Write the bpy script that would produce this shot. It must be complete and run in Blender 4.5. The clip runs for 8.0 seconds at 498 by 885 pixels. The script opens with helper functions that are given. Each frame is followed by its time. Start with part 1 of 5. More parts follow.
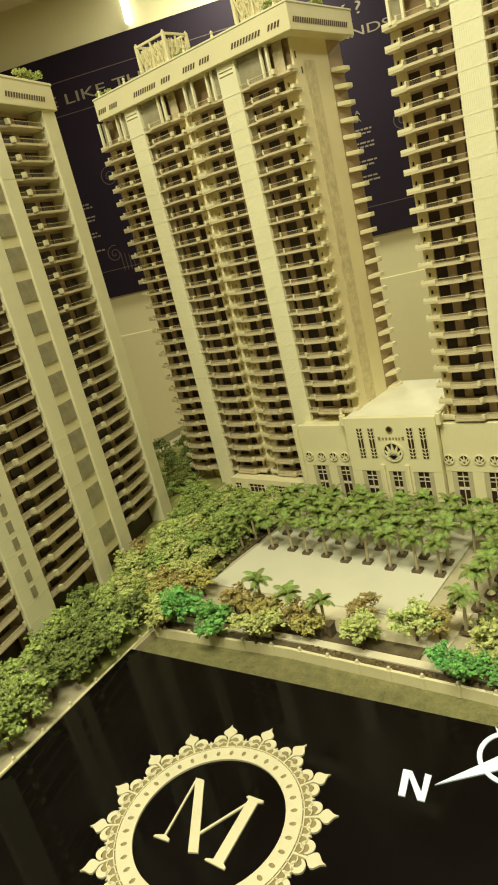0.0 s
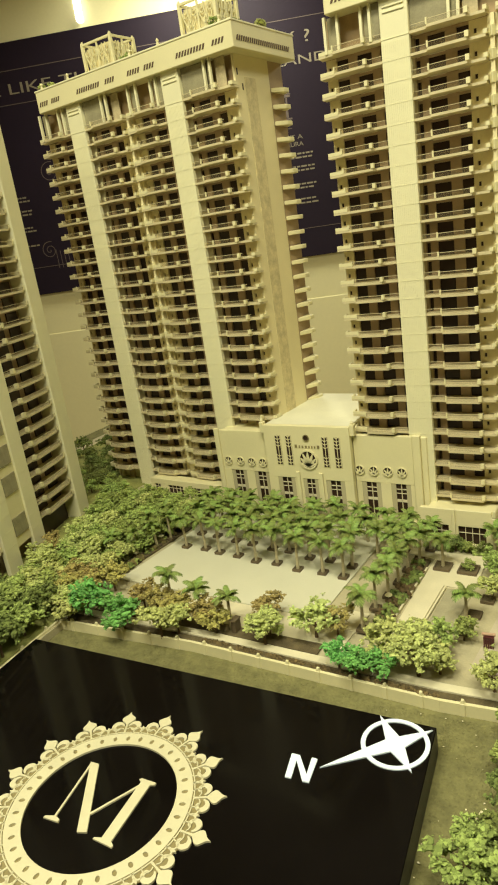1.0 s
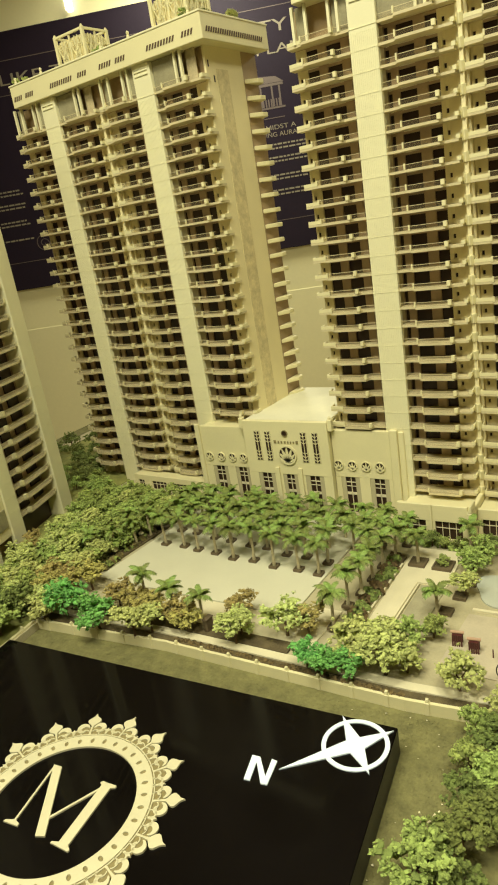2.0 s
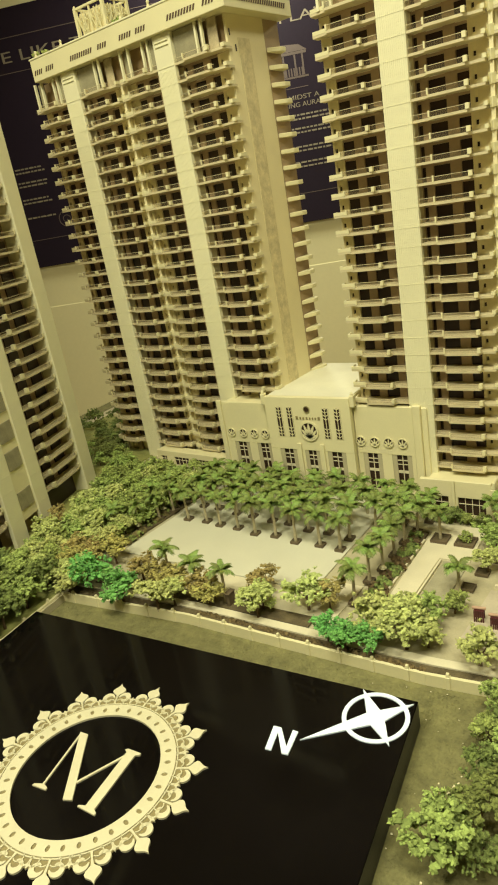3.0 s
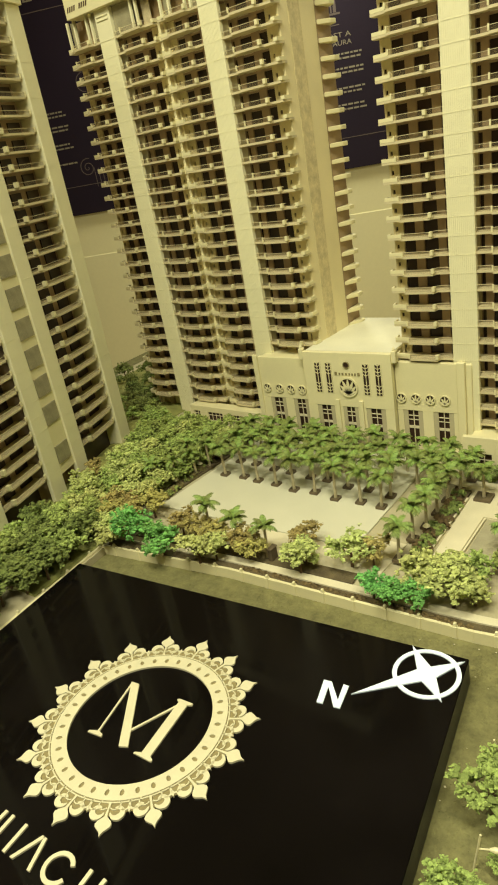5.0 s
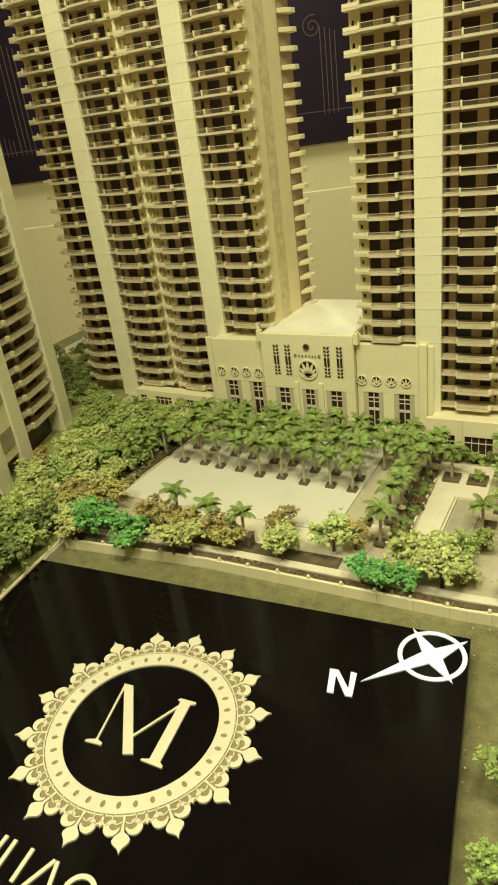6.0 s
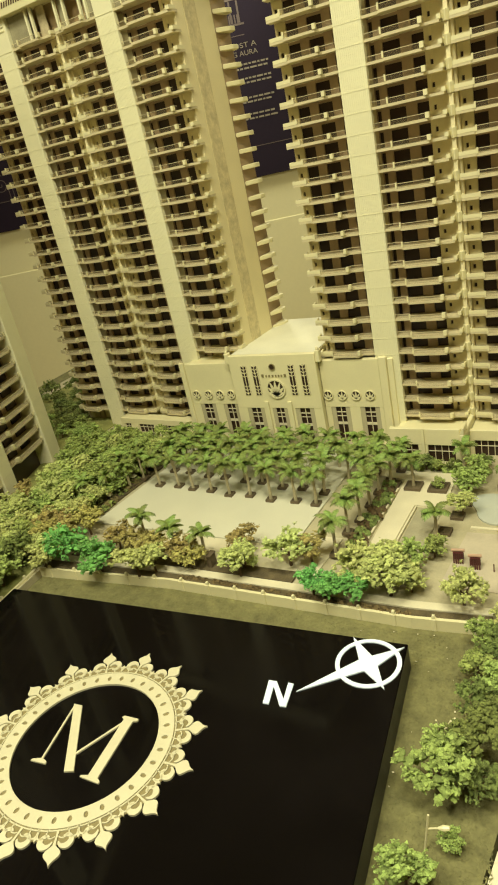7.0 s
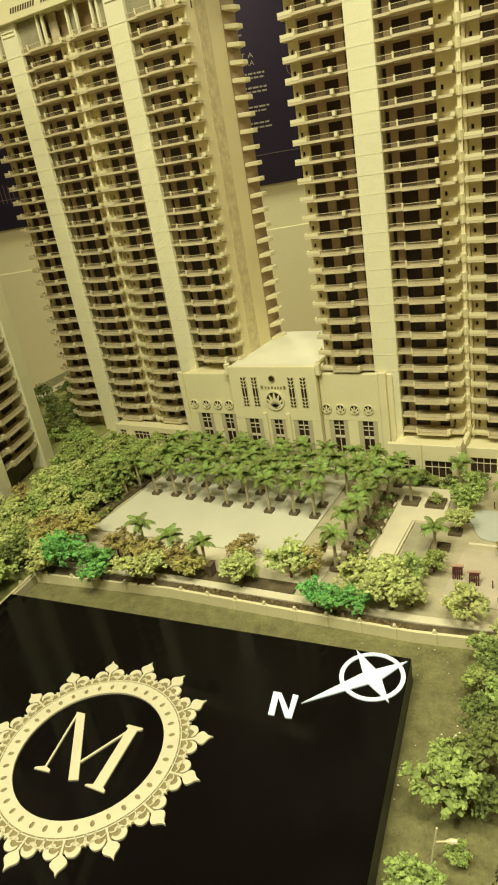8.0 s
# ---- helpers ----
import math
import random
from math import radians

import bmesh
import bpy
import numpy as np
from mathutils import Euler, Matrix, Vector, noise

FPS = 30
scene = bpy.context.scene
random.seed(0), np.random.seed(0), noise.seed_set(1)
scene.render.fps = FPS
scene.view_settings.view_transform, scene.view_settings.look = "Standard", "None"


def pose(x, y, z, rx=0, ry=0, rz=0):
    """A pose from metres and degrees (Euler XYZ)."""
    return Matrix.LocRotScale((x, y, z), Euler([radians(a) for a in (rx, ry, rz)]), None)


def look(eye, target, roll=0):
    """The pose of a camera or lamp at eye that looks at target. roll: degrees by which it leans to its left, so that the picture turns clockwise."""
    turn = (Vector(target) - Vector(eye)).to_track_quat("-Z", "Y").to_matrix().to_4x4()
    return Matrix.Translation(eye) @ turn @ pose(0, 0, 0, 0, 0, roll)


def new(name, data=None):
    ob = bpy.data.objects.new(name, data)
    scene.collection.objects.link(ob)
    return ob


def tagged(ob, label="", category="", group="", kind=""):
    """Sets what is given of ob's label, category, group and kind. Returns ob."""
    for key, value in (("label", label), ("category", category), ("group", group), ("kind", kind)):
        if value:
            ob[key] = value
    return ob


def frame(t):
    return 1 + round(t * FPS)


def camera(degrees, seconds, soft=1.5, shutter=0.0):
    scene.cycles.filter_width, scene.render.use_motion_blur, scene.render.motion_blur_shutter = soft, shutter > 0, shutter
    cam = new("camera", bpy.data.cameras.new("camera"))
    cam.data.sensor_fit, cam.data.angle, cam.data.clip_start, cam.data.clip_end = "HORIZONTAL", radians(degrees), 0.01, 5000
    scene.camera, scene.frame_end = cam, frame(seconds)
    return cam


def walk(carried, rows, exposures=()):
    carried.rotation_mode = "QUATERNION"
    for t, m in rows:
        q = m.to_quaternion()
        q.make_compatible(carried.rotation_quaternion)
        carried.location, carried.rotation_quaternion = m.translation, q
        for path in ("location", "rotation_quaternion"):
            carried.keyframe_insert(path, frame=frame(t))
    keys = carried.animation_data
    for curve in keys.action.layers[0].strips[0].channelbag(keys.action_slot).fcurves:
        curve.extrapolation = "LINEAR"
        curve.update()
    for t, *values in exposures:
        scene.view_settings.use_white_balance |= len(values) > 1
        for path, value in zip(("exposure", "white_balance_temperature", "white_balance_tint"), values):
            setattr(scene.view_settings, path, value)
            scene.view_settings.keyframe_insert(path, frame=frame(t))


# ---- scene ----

# ---- camera ----
cam = camera(41.2, 8.0, soft=2.0)
PATH = [
    (0, (0.552, -1.063, 0.572), (-0.674, 0.399, -0.027), -14.0),
    (0.5, (0.512, -1.1, 0.574), (-0.491, 0.512, -0.054), -8.7),
    (1, (0.582, -1.083, 0.559), (-0.468, 0.509, -0.045), -8.5),
    (1.2, (0.617, -1.063, 0.558), (-0.43, 0.529, -0.05), -8.7),
    (2.3, (0.624, -1.047, 0.564), (-0.445, 0.519, -0.071), -9.6),
    (2.5, (0.625, -1.048, 0.562), (-0.449, 0.516, -0.07), -9.6),
    (3, (0.624, -1.048, 0.562), (-0.491, 0.463, -0.126), -10.2),
    (3.5, (0.623, -1.044, 0.556), (-0.538, 0.397, -0.201), -11.2),
    (4, (0.624, -1.049, 0.561), (-0.516, 0.406, -0.203), -10.3),
    (4.5, (0.622, -1.051, 0.562), (-0.534, 0.381, -0.219), -10.7),
    (4.7, (0.615, -1.054, 0.563), (-0.553, 0.365, -0.227), -10.5),
    (5.8, (0.485, -1.085, 0.568), (-0.457, 0.444, -0.311), -8.5),
    (6, (0.48, -1.087, 0.565), (-0.42, 0.465, -0.32), -7.8),
    (6.5, (0.537, -1.066, 0.564), (-0.428, 0.457, -0.302), -10.2),
    (7, (0.597, -1.055, 0.557), (-0.399, 0.478, -0.255), -12.6),
    (7.5, (0.583, -1.067, 0.565), (-0.346, 0.511, -0.239), -10.7),
    (8, (0.569, -1.075, 0.571), (-0.373, 0.497, -0.231), -10.1),
]
walk(cam, [(t, look(e, g, r)) for t, e, g, r in PATH])

# ---- world and light ----
world = bpy.data.worlds.new("world")
scene.world = world
world.use_nodes = True
world.node_tree.nodes["Background"].inputs[0].default_value = (0.9, 0.75, 0.45, 1)
world.node_tree.nodes["Background"].inputs[1].default_value = 0.02


def ceiling_lamp(x, y, size_x, size_y, power, color):
    data = bpy.data.lights.new("unseen_ceiling_light", "AREA")
    data.shape, data.size, data.size_y = "RECTANGLE", size_x, size_y
    data.energy, data.color = power, color
    ob = new("unseen_ceiling_light", data)
    ob.matrix_world = pose(x, y, 2.13, 0, 0, 0)
    return tagged(ob, "unseen warm white ceiling light", "light", kind="structure")


WARM = (1.0, 0.975, 0.745)
# lamps out of view; number, places and power chosen to light the model
ceiling_lamp(0.0, -1.9, 0.5, 0.5, 30, WARM)
ceiling_lamp(0.30, -1.05, 0.4, 0.4, 22.5, WARM)
ceiling_lamp(0.95, -1.15, 0.4, 0.4, 26, WARM)
ceiling_lamp(-0.9, -1.2, 0.4, 0.4, 12, WARM)
# this rear pair is added to brighten the wall behind the model
ceiling_lamp(-1.5, 2.2, 0.6, 0.6, 43, WARM)
ceiling_lamp(1.3, 3.2, 0.6, 0.6, 36, WARM)


# ---- materials ----
def mat(name, base, rough=0.5, metal=0.0, vary=0.12, scale=40.0, bump=0.1, fine=400.0, coat=0.0, per_object=0.0, spec=0.5, island=0.0, per_value=0.0, smudge=0.0):
    m = bpy.data.materials.new(name)
    m.use_nodes = True
    n, l = m.node_tree.nodes, m.node_tree.links
    b = n["Principled BSDF"]
    b.inputs["Roughness"].default_value = rough
    b.inputs["Metallic"].default_value = metal
    b.inputs["Coat Weight"].default_value = coat
    b.inputs["Specular IOR Level"].default_value = spec
    co = n.new("ShaderNodeTexCoord")
    big = n.new("ShaderNodeTexNoise")
    big.inputs["Scale"].default_value = scale
    big.inputs["Detail"].default_value = 4
    small = n.new("ShaderNodeTexNoise")
    small.inputs["Scale"].default_value = fine
    small.inputs["Detail"].default_value = 3
    l.new(co.outputs["Object"], big.inputs["Vector"])
    l.new(co.outputs["Object"], small.inputs["Vector"])
    add = n.new("ShaderNodeMath")
    add.operation = "MULTIPLY_ADD"
    add.inputs[1].default_value = 0.5
    l.new(small.outputs["Fac"], add.inputs[0])
    l.new(big.outputs["Fac"], add.inputs[2])
    ramp = n.new("ShaderNodeMapRange")
    ramp.inputs["From Min"].default_value = 0.45
    ramp.inputs["From Max"].default_value = 1.05
    ramp.inputs["To Min"].default_value = 1 - vary
    ramp.inputs["To Max"].default_value = 1 + vary * 0.7
    l.new(add.outputs[0], ramp.inputs["Value"])
    hsv = n.new("ShaderNodeHueSaturation")
    hsv.inputs["Color"].default_value = (*base, 1)
    if island:
        geo = n.new("ShaderNodeNewGeometry")
        spread = n.new("ShaderNodeMapRange")
        spread.inputs["To Min"].default_value = 1 - island
        spread.inputs["To Max"].default_value = 1 + island * 0.8
        l.new(geo.outputs["Random Per Island"], spread.inputs["Value"])
        both = n.new("ShaderNodeMath")
        both.operation = "MULTIPLY"
        l.new(ramp.outputs[0], both.inputs[0])
        l.new(spread.outputs[0], both.inputs[1])
        l.new(both.outputs[0], hsv.inputs["Value"])
    else:
        l.new(ramp.outputs[0], hsv.inputs["Value"])
    if per_object:
        info = n.new("ShaderNodeObjectInfo")
        shift = n.new("ShaderNodeMapRange")
        shift.inputs["To Min"].default_value = 0.5 - per_object * 0.12
        shift.inputs["To Max"].default_value = 0.5 + per_object * 0.12
        l.new(info.outputs["Random"], shift.inputs["Value"])
        l.new(shift.outputs[0], hsv.inputs["Hue"])
        if per_value:
            tone = n.new("ShaderNodeMapRange")
            tone.inputs["To Min"].default_value = 1 - per_value
            tone.inputs["To Max"].default_value = 1 + per_value
            l.new(info.outputs["Random"], tone.inputs["Value"])
            dim = n.new("ShaderNodeMath")
            dim.operation = "MULTIPLY"
            l.new(hsv.inputs["Value"].links[0].from_socket, dim.inputs[0])
            l.new(tone.outputs[0], dim.inputs[1])
            l.new(dim.outputs[0], hsv.inputs["Value"])
    if smudge:
        gloss = n.new("ShaderNodeMapRange")
        gloss.inputs["From Min"].default_value = 0.42
        gloss.inputs["From Max"].default_value = 0.72
        gloss.inputs["To Min"].default_value = rough
        gloss.inputs["To Max"].default_value = rough + smudge
        l.new(big.outputs["Fac"], gloss.inputs["Value"])
        l.new(gloss.outputs[0], b.inputs["Roughness"])
    l.new(hsv.outputs[0], b.inputs["Base Color"])
    if bump:
        bp = n.new("ShaderNodeBump")
        bp.inputs["Strength"].default_value = bump
        bp.inputs["Distance"].default_value = 0.002
        l.new(small.outputs["Fac"], bp.inputs["Height"])
        l.new(bp.outputs[0], b.inputs["Normal"])
    return m


def see_through(name, base, clear, rough=0.15):
    m = bpy.data.materials.new(name)
    m.use_nodes = True
    n, l = m.node_tree.nodes, m.node_tree.links
    b = n["Principled BSDF"]
    b.inputs["Base Color"].default_value = (*base, 1)
    b.inputs["Roughness"].default_value = rough
    t = n.new("ShaderNodeBsdfTransparent")
    mix = n.new("ShaderNodeMixShader")
    mix.inputs[0].default_value = clear
    l.new(b.outputs[0], mix.inputs[1])
    l.new(t.outputs[0], mix.inputs[2])
    l.new(mix.outputs[0], n["Material Output"].inputs["Surface"])
    return m


CREAM = mat("cream_paint", (0.76, 0.70, 0.40), 0.45, vary=0.06, scale=14, bump=0.06, fine=300)
PALE = mat("pale_cream_paint", (0.80, 0.76, 0.48), 0.45, vary=0.05, scale=14, bump=0.06, fine=300)
SLAB = mat("buff_slab_paint", (0.62, 0.54, 0.31), 0.5, vary=0.12, scale=30, bump=0.08)
STRIP = mat("stained_buff_paint", (0.66, 0.57, 0.31), 0.6, vary=0.28, scale=70, bump=0.1, fine=250)
ROOF_PALE = mat("pale_roof_card", (0.73, 0.71, 0.51), 0.6, vary=0.08, scale=20, bump=0.06)
CREAM_WARM = mat("warm_cream_paint", (0.80, 0.71, 0.40), 0.5, vary=0.08, scale=14, bump=0.06)
# tan paint, with some of the shade under the balconies put into it
TAN = mat("tan_shaded_wall", (0.44, 0.325, 0.190), 0.55, vary=0.12, scale=30, bump=0.08)
DARK_GLASS = mat("dark_tinted_glass", (0.035, 0.018, 0.010), 0.35, vary=0.3, scale=60, bump=0.0, spec=0.4)
SLOT = mat("dark_slot_shade", (0.10, 0.06, 0.03), 0.6, vary=0.2, scale=60, bump=0.0)
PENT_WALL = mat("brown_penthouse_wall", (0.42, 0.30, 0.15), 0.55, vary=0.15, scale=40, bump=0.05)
CURTAIN = mat("buff_curtain", (0.50, 0.42, 0.24), 0.8, vary=0.25, scale=120, bump=0.3)
SMOKE = see_through("smoked_acrylic", (0.40, 0.31, 0.17), 0.91)
FROST = see_through("frosted_side_light", (0.62, 0.56, 0.34), 0.27, 0.4)
GREY_GLASS = mat("grey_frosted_glass", (0.33, 0.30, 0.18), 0.3, vary=0.25, scale=50, bump=0.03)
FRAME = mat("pale_window_frame", (0.7, 0.64, 0.42), 0.5, vary=0.08)
BLACK = mat("black_gloss_acrylic", (0.004, 0.0032, 0.003), 0.05, vary=0.5, scale=9, bump=0.0, spec=0.16, smudge=0.14)
BLACK_SIDE = mat("black_matt_edge", (0.02, 0.017, 0.014), 0.45, vary=0.3, scale=20)
GOLD = mat("pale_gold_paint", (0.63, 0.585, 0.37), 0.4, vary=0.08, scale=30, bump=0.08)
# dull gold of badge and name bars, darkened for shade between the crest scrolls
GOLD_DARK = mat("dull_gold_and_shade", (0.25, 0.205, 0.085), 0.5, vary=0.15, scale=60, bump=0.1)
WHITE = mat("white_acrylic", (0.82, 0.93, 1.0), 0.35, vary=0.03, bump=0.0)
GRASS = mat("flocked_grass", (0.190, 0.178, 0.066), 0.95, vary=0.38, scale=55, bump=0.12, fine=240)
BLADES = mat("flocked_blades", (0.203, 0.191, 0.070), 0.95, vary=0.38, scale=55, bump=0.0, fine=240, island=0.10)
DECK = mat("beige_ground_card", (0.47, 0.42, 0.25), 0.7, vary=0.2, scale=18, bump=0.15, fine=350)
SOIL = mat("brown_soil", (0.13, 0.10, 0.045), 0.95, vary=0.5, scale=60, bump=0.8, fine=600)
PLAZA = mat("pale_grey_plaza", (0.66, 0.64, 0.46), 0.35, vary=0.06, scale=12, bump=0.05)
COURT = mat("worn_pinkish_paving", (0.52, 0.455, 0.31), 0.6, vary=0.14, scale=30, bump=0.12)
PATHWAY = mat("cream_paving", (0.70, 0.64, 0.42), 0.55, vary=0.08, scale=25, bump=0.1)
POOL = mat("pale_blue_pool", (0.50, 0.52, 0.42), 0.12, vary=0.06, scale=20, bump=0.05)
WALL_ROOM = mat("cream_room_wall", (0.80, 0.745, 0.43), 0.75, vary=0.05, scale=1.5, bump=0.05, fine=60)
CEIL = mat("cream_ceiling", (0.84, 0.76, 0.50), 0.8, vary=0.04, scale=1.5, bump=0.03, fine=60)
FLOOR_ROOM = mat("beige_floor_tile", (0.45, 0.38, 0.24), 0.3, vary=0.1, scale=3, bump=0.05, fine=60)
PANEL = mat("dark_purple_panel", (0.016, 0.009, 0.019), 0.6, vary=0.2, scale=2, bump=0.02, fine=80, spec=0.22)
PRINT = mat("pale_print", (0.25, 0.215, 0.15), 0.6, vary=0.05, bump=0)
PRINT_DIM = mat("dim_print", (0.12, 0.09, 0.075), 0.6, vary=0.05, bump=0)
WOOD = mat("dark_table_wood", (0.08, 0.045, 0.02), 0.4, vary=0.3, scale=12)
BARK = mat("brown_bark", (0.16, 0.10, 0.045), 0.9, vary=0.4, scale=150, bump=0.6)
PALM_BARK = mat("pale_palm_trunk", (0.52, 0.45, 0.26), 0.8, vary=0.3, scale=200, bump=0.5)
# dark so that the walls out of view bounce less light
WALL_DARK = mat("unseen_dark_wall", (0.16, 0.11, 0.06), 0.6, vary=0.1, scale=1.5, bump=0.05, fine=60)
MAROON = mat("maroon_paint", (0.09, 0.02, 0.018), 0.5, vary=0.2, scale=80)
PINK = mat("dusty_pink_paint", (0.5, 0.32, 0.2), 0.5, vary=0.1, scale=80)
TERRA = mat("brown_card_box", (0.13, 0.095, 0.05), 0.7, vary=0.2, scale=80)
GREY_LAWN = mat("greyish_flock", (0.36, 0.33, 0.20), 0.9, vary=0.2, scale=40, bump=0.3)
LAWN = mat("light_green_lawn", (0.30, 0.31, 0.085), 0.95, vary=0.3, scale=40, bump=0.8, fine=700)
LAMP_GLOW = bpy.data.materials.new("lamp_glow")
LAMP_GLOW.use_nodes = True
LAMP_GLOW.node_tree.nodes["Principled BSDF"].inputs["Emission Color"].default_value = (1.0, 0.98, 0.82, 1)
LAMP_GLOW.node_tree.nodes["Principled BSDF"].inputs["Emission Strength"].default_value = 3.0
LEAF = {
    "mid": mat("green_foam_foliage", (0.40, 0.50, 0.125), 0.9, vary=0.30, scale=90, bump=0.6, fine=500, per_object=0.1, island=0.45, per_value=0.12),
    "lime": mat("lime_foam_foliage", (0.62, 0.68, 0.215), 0.9, vary=0.30, scale=90, bump=0.6, fine=500, per_object=0.1, island=0.40, per_value=0.10),
    "teal": mat("emerald_foam_foliage", (0.22, 0.52, 0.115), 0.9, vary=0.30, scale=90, bump=0.6, fine=500, per_object=0.12, island=0.45),
    "olive": mat("olive_brown_foam_foliage", (0.50, 0.43, 0.125), 0.9, vary=0.35, scale=90, bump=0.6, fine=500, per_object=0.15, island=0.45, per_value=0.15),
    "dark": mat("dark_green_foam_foliage", (0.215, 0.265, 0.062), 0.9, vary=0.40, scale=90, bump=0.6, fine=500, per_object=0.12, island=0.45),
    "brown": mat("brown_foam_foliage", (0.17, 0.125, 0.045), 0.9, vary=0.40, scale=90, bump=0.6, fine=500, per_object=0.15, island=0.4),
    "palm": mat("green_palm_leaf", (0.205, 0.275, 0.055), 0.6, vary=0.40, scale=120, bump=0.3, fine=500, per_object=0.18, island=0.36, per_value=0.32),
}


# ---- mesh helpers ----
def box(bm, x0, x1, y0, y1, z0, z1):
    vs = [bm.verts.new((x, y, z)) for z in (z0, z1) for x, y in ((x0, y0), (x1, y0), (x1, y1), (x0, y1))]
    for f in ((3, 2, 1, 0), (4, 5, 6, 7), (0, 1, 5, 4), (1, 2, 6, 5), (2, 3, 7, 6), (3, 0, 4, 7)):
        bm.faces.new([vs[i] for i in f])


def prism(bm, pts, z0, z1):
    low = [bm.verts.new((x, y, z0)) for x, y in pts]
    top = [bm.verts.new((x, y, z1)) for x, y in pts]
    bm.faces.new(low[::-1])
    bm.faces.new(top)
    for i in range(len(pts)):
        j = (i + 1) % len(pts)
        bm.faces.new((low[i], low[j], top[j], top[i]))


def tube(bm, pts, radii, sides=7):
    rings = []
    for i, p in enumerate(pts):
        p = Vector(p)
        a = Vector(pts[max(i - 1, 0)])
        b = Vector(pts[min(i + 1, len(pts) - 1)])
        d = (b - a).normalized()
        u = d.orthogonal().normalized()
        v = d.cross(u)
        rings.append([bm.verts.new(p + (u * math.cos(k * 2 * math.pi / sides) + v * math.sin(k * 2 * math.pi / sides)) * radii[i]) for k in range(sides)])
    for r, s in zip(rings, rings[1:]):
        for k in range(sides):
            bm.faces.new((r[k], r[(k + 1) % sides], s[(k + 1) % sides], s[k]))
    bm.faces.new(rings[0][::-1])
    bm.faces.new(rings[-1])


def disc(bm, x, z, r, y0, y1, n=20):
    """A short cylinder along y."""
    a = [bm.verts.new((x + r * math.cos(i * 2 * math.pi / n), y0, z + r * math.sin(i * 2 * math.pi / n))) for i in range(n)]
    b = [bm.verts.new((v.co.x, y1, v.co.z)) for v in a]
    bm.faces.new(a)
    bm.faces.new(b[::-1])
    for i in range(n):
        bm.faces.new((a[i], b[i], b[(i + 1) % n], a[(i + 1) % n]))


def mesh_of(name, bm, material, bevel=0.0):
    if bevel:
        bmesh.ops.bevel(bm, geom=[e for e in bm.edges], offset=bevel, segments=1, affect="EDGES")
    bmesh.ops.recalc_face_normals(bm, faces=bm.faces)
    me = bpy.data.meshes.new(name)
    bm.to_mesh(me)
    bm.free()
    me.materials.append(material)
    return me


def part(name, bm, material, parent=None, label="", bevel=0.0):
    ob = new(name, bm if isinstance(bm, bpy.types.Mesh) else mesh_of(name, bm, material, bevel))
    ob.parent = parent
    return tagged(ob, label)


def thing(name, label, category, m=None, group="", kind=""):
    ob = new(name)
    ob.empty_display_size = 0.02
    if m is not None:
        ob.matrix_basis = m
    return tagged(ob, label, category, group, kind)


def solid(name, bm, material, label, category, kind="", group="", bevel=0.0):
    return tagged(part(name, bm, material, None, "", bevel), label, category, group, kind)


B = bmesh.new
rnd = random.Random(7)

# ---- the room ----
FLOOR_Z = -0.80
CEIL_Z = 2.16


def room():
    bm = B()
    box(bm, -6.2, 4.2, -4.2, 5.4, FLOOR_Z - 0.1, FLOOR_Z)
    solid("floor", bm, FLOOR_ROOM, "beige polished tile floor of the showroom", "floor", "structure")
    bm = B()
    box(bm, -6.2, 4.2, -4.2, 5.4, CEIL_Z, CEIL_Z + 0.1)
    solid("ceiling", bm, CEIL, "plain cream showroom ceiling", "ceiling", "structure")
    # walls out of view, darkened to deepen contrast on the towers
    for name, x0, x1, y0, y1 in (("wall_east", 4.2, 4.3, -4.2, 5.4), ("wall_south", -6.2, 4.2, -4.3, -4.2), ("wall_west", -6.3, -6.2, -4.2, 5.4)):
        bm = B()
        box(bm, x0, x1, y0, y1, FLOOR_Z, CEIL_Z)
        solid(name, bm, WALL_DARK, "unseen showroom wall, dark brown to cut bounced light", "wall", "structure")


WALL_AT = pose(-1.3, 3.0, 0, 0, 0, 26.57)


def north_wall():
    bm = B()
    box(bm, -5.6, 6.3, 0.0, 0.12, FLOOR_Z, CEIL_Z)
    w = solid("wall_north", bm, WALL_ROOM, "cream painted wall behind the dark display panel", "wall", "structure")
    w.matrix_basis = WALL_AT
    bm = B()
    box(bm, -5.6, 6.3, -0.008, -0.0002, FLOOR_Z, 0.075)
    d = solid("trim", bm, WALL_ROOM, "pale cream dado ledge along the wall", "trim", "structure", bevel=0.004)
    d.matrix_basis = WALL_AT


room()
north_wall()


# ---- table and site ----
def table():
    t = thing("display_table", "dark display table under the model", "table")
    bm = B()
    box(bm, -1.15, 0.85, -1.45, 0.75, -0.10, -0.055)
    part("tabletop", bm, WOOD, t, bevel=0.004)
    leg = B()
    box(leg, -0.04, 0.04, -0.04, 0.04, FLOOR_Z, -0.10)
    me = mesh_of("leg", leg, WOOD)
    for x, y in ((-1.05, -1.35), (0.75, -1.35), (-1.05, 0.65), (0.75, 0.65)):
        part("leg", me, WOOD, t).location = (x, y, 0)


table()

bm = B()
prism(bm, [(-1.05, -1.35), (0.506, -1.35), (0.506, -0.719), (0.515, -0.628), (0.535, -0.42), (0.62, -0.40), (0.62, 0.62), (-1.05, 0.62)], -0.0548, -0.013)
solid("ground", bm, GRASS, "dry olive flocked grass base of the model", "grass", "structure")

bm = B()
prism(bm, [(-0.95, -0.90), (-0.206, -0.90), (-0.2325, -0.4705), (0.0135, -0.4482), (0.375, -0.4432), (0.478, -0.4318), (0.62, -0.428), (0.62, 0.56), (-0.95, 0.56)], -0.0125, 0.0)
solid("site_ground", bm, DECK, "beige card ground of the model garden", "ground", "structure")


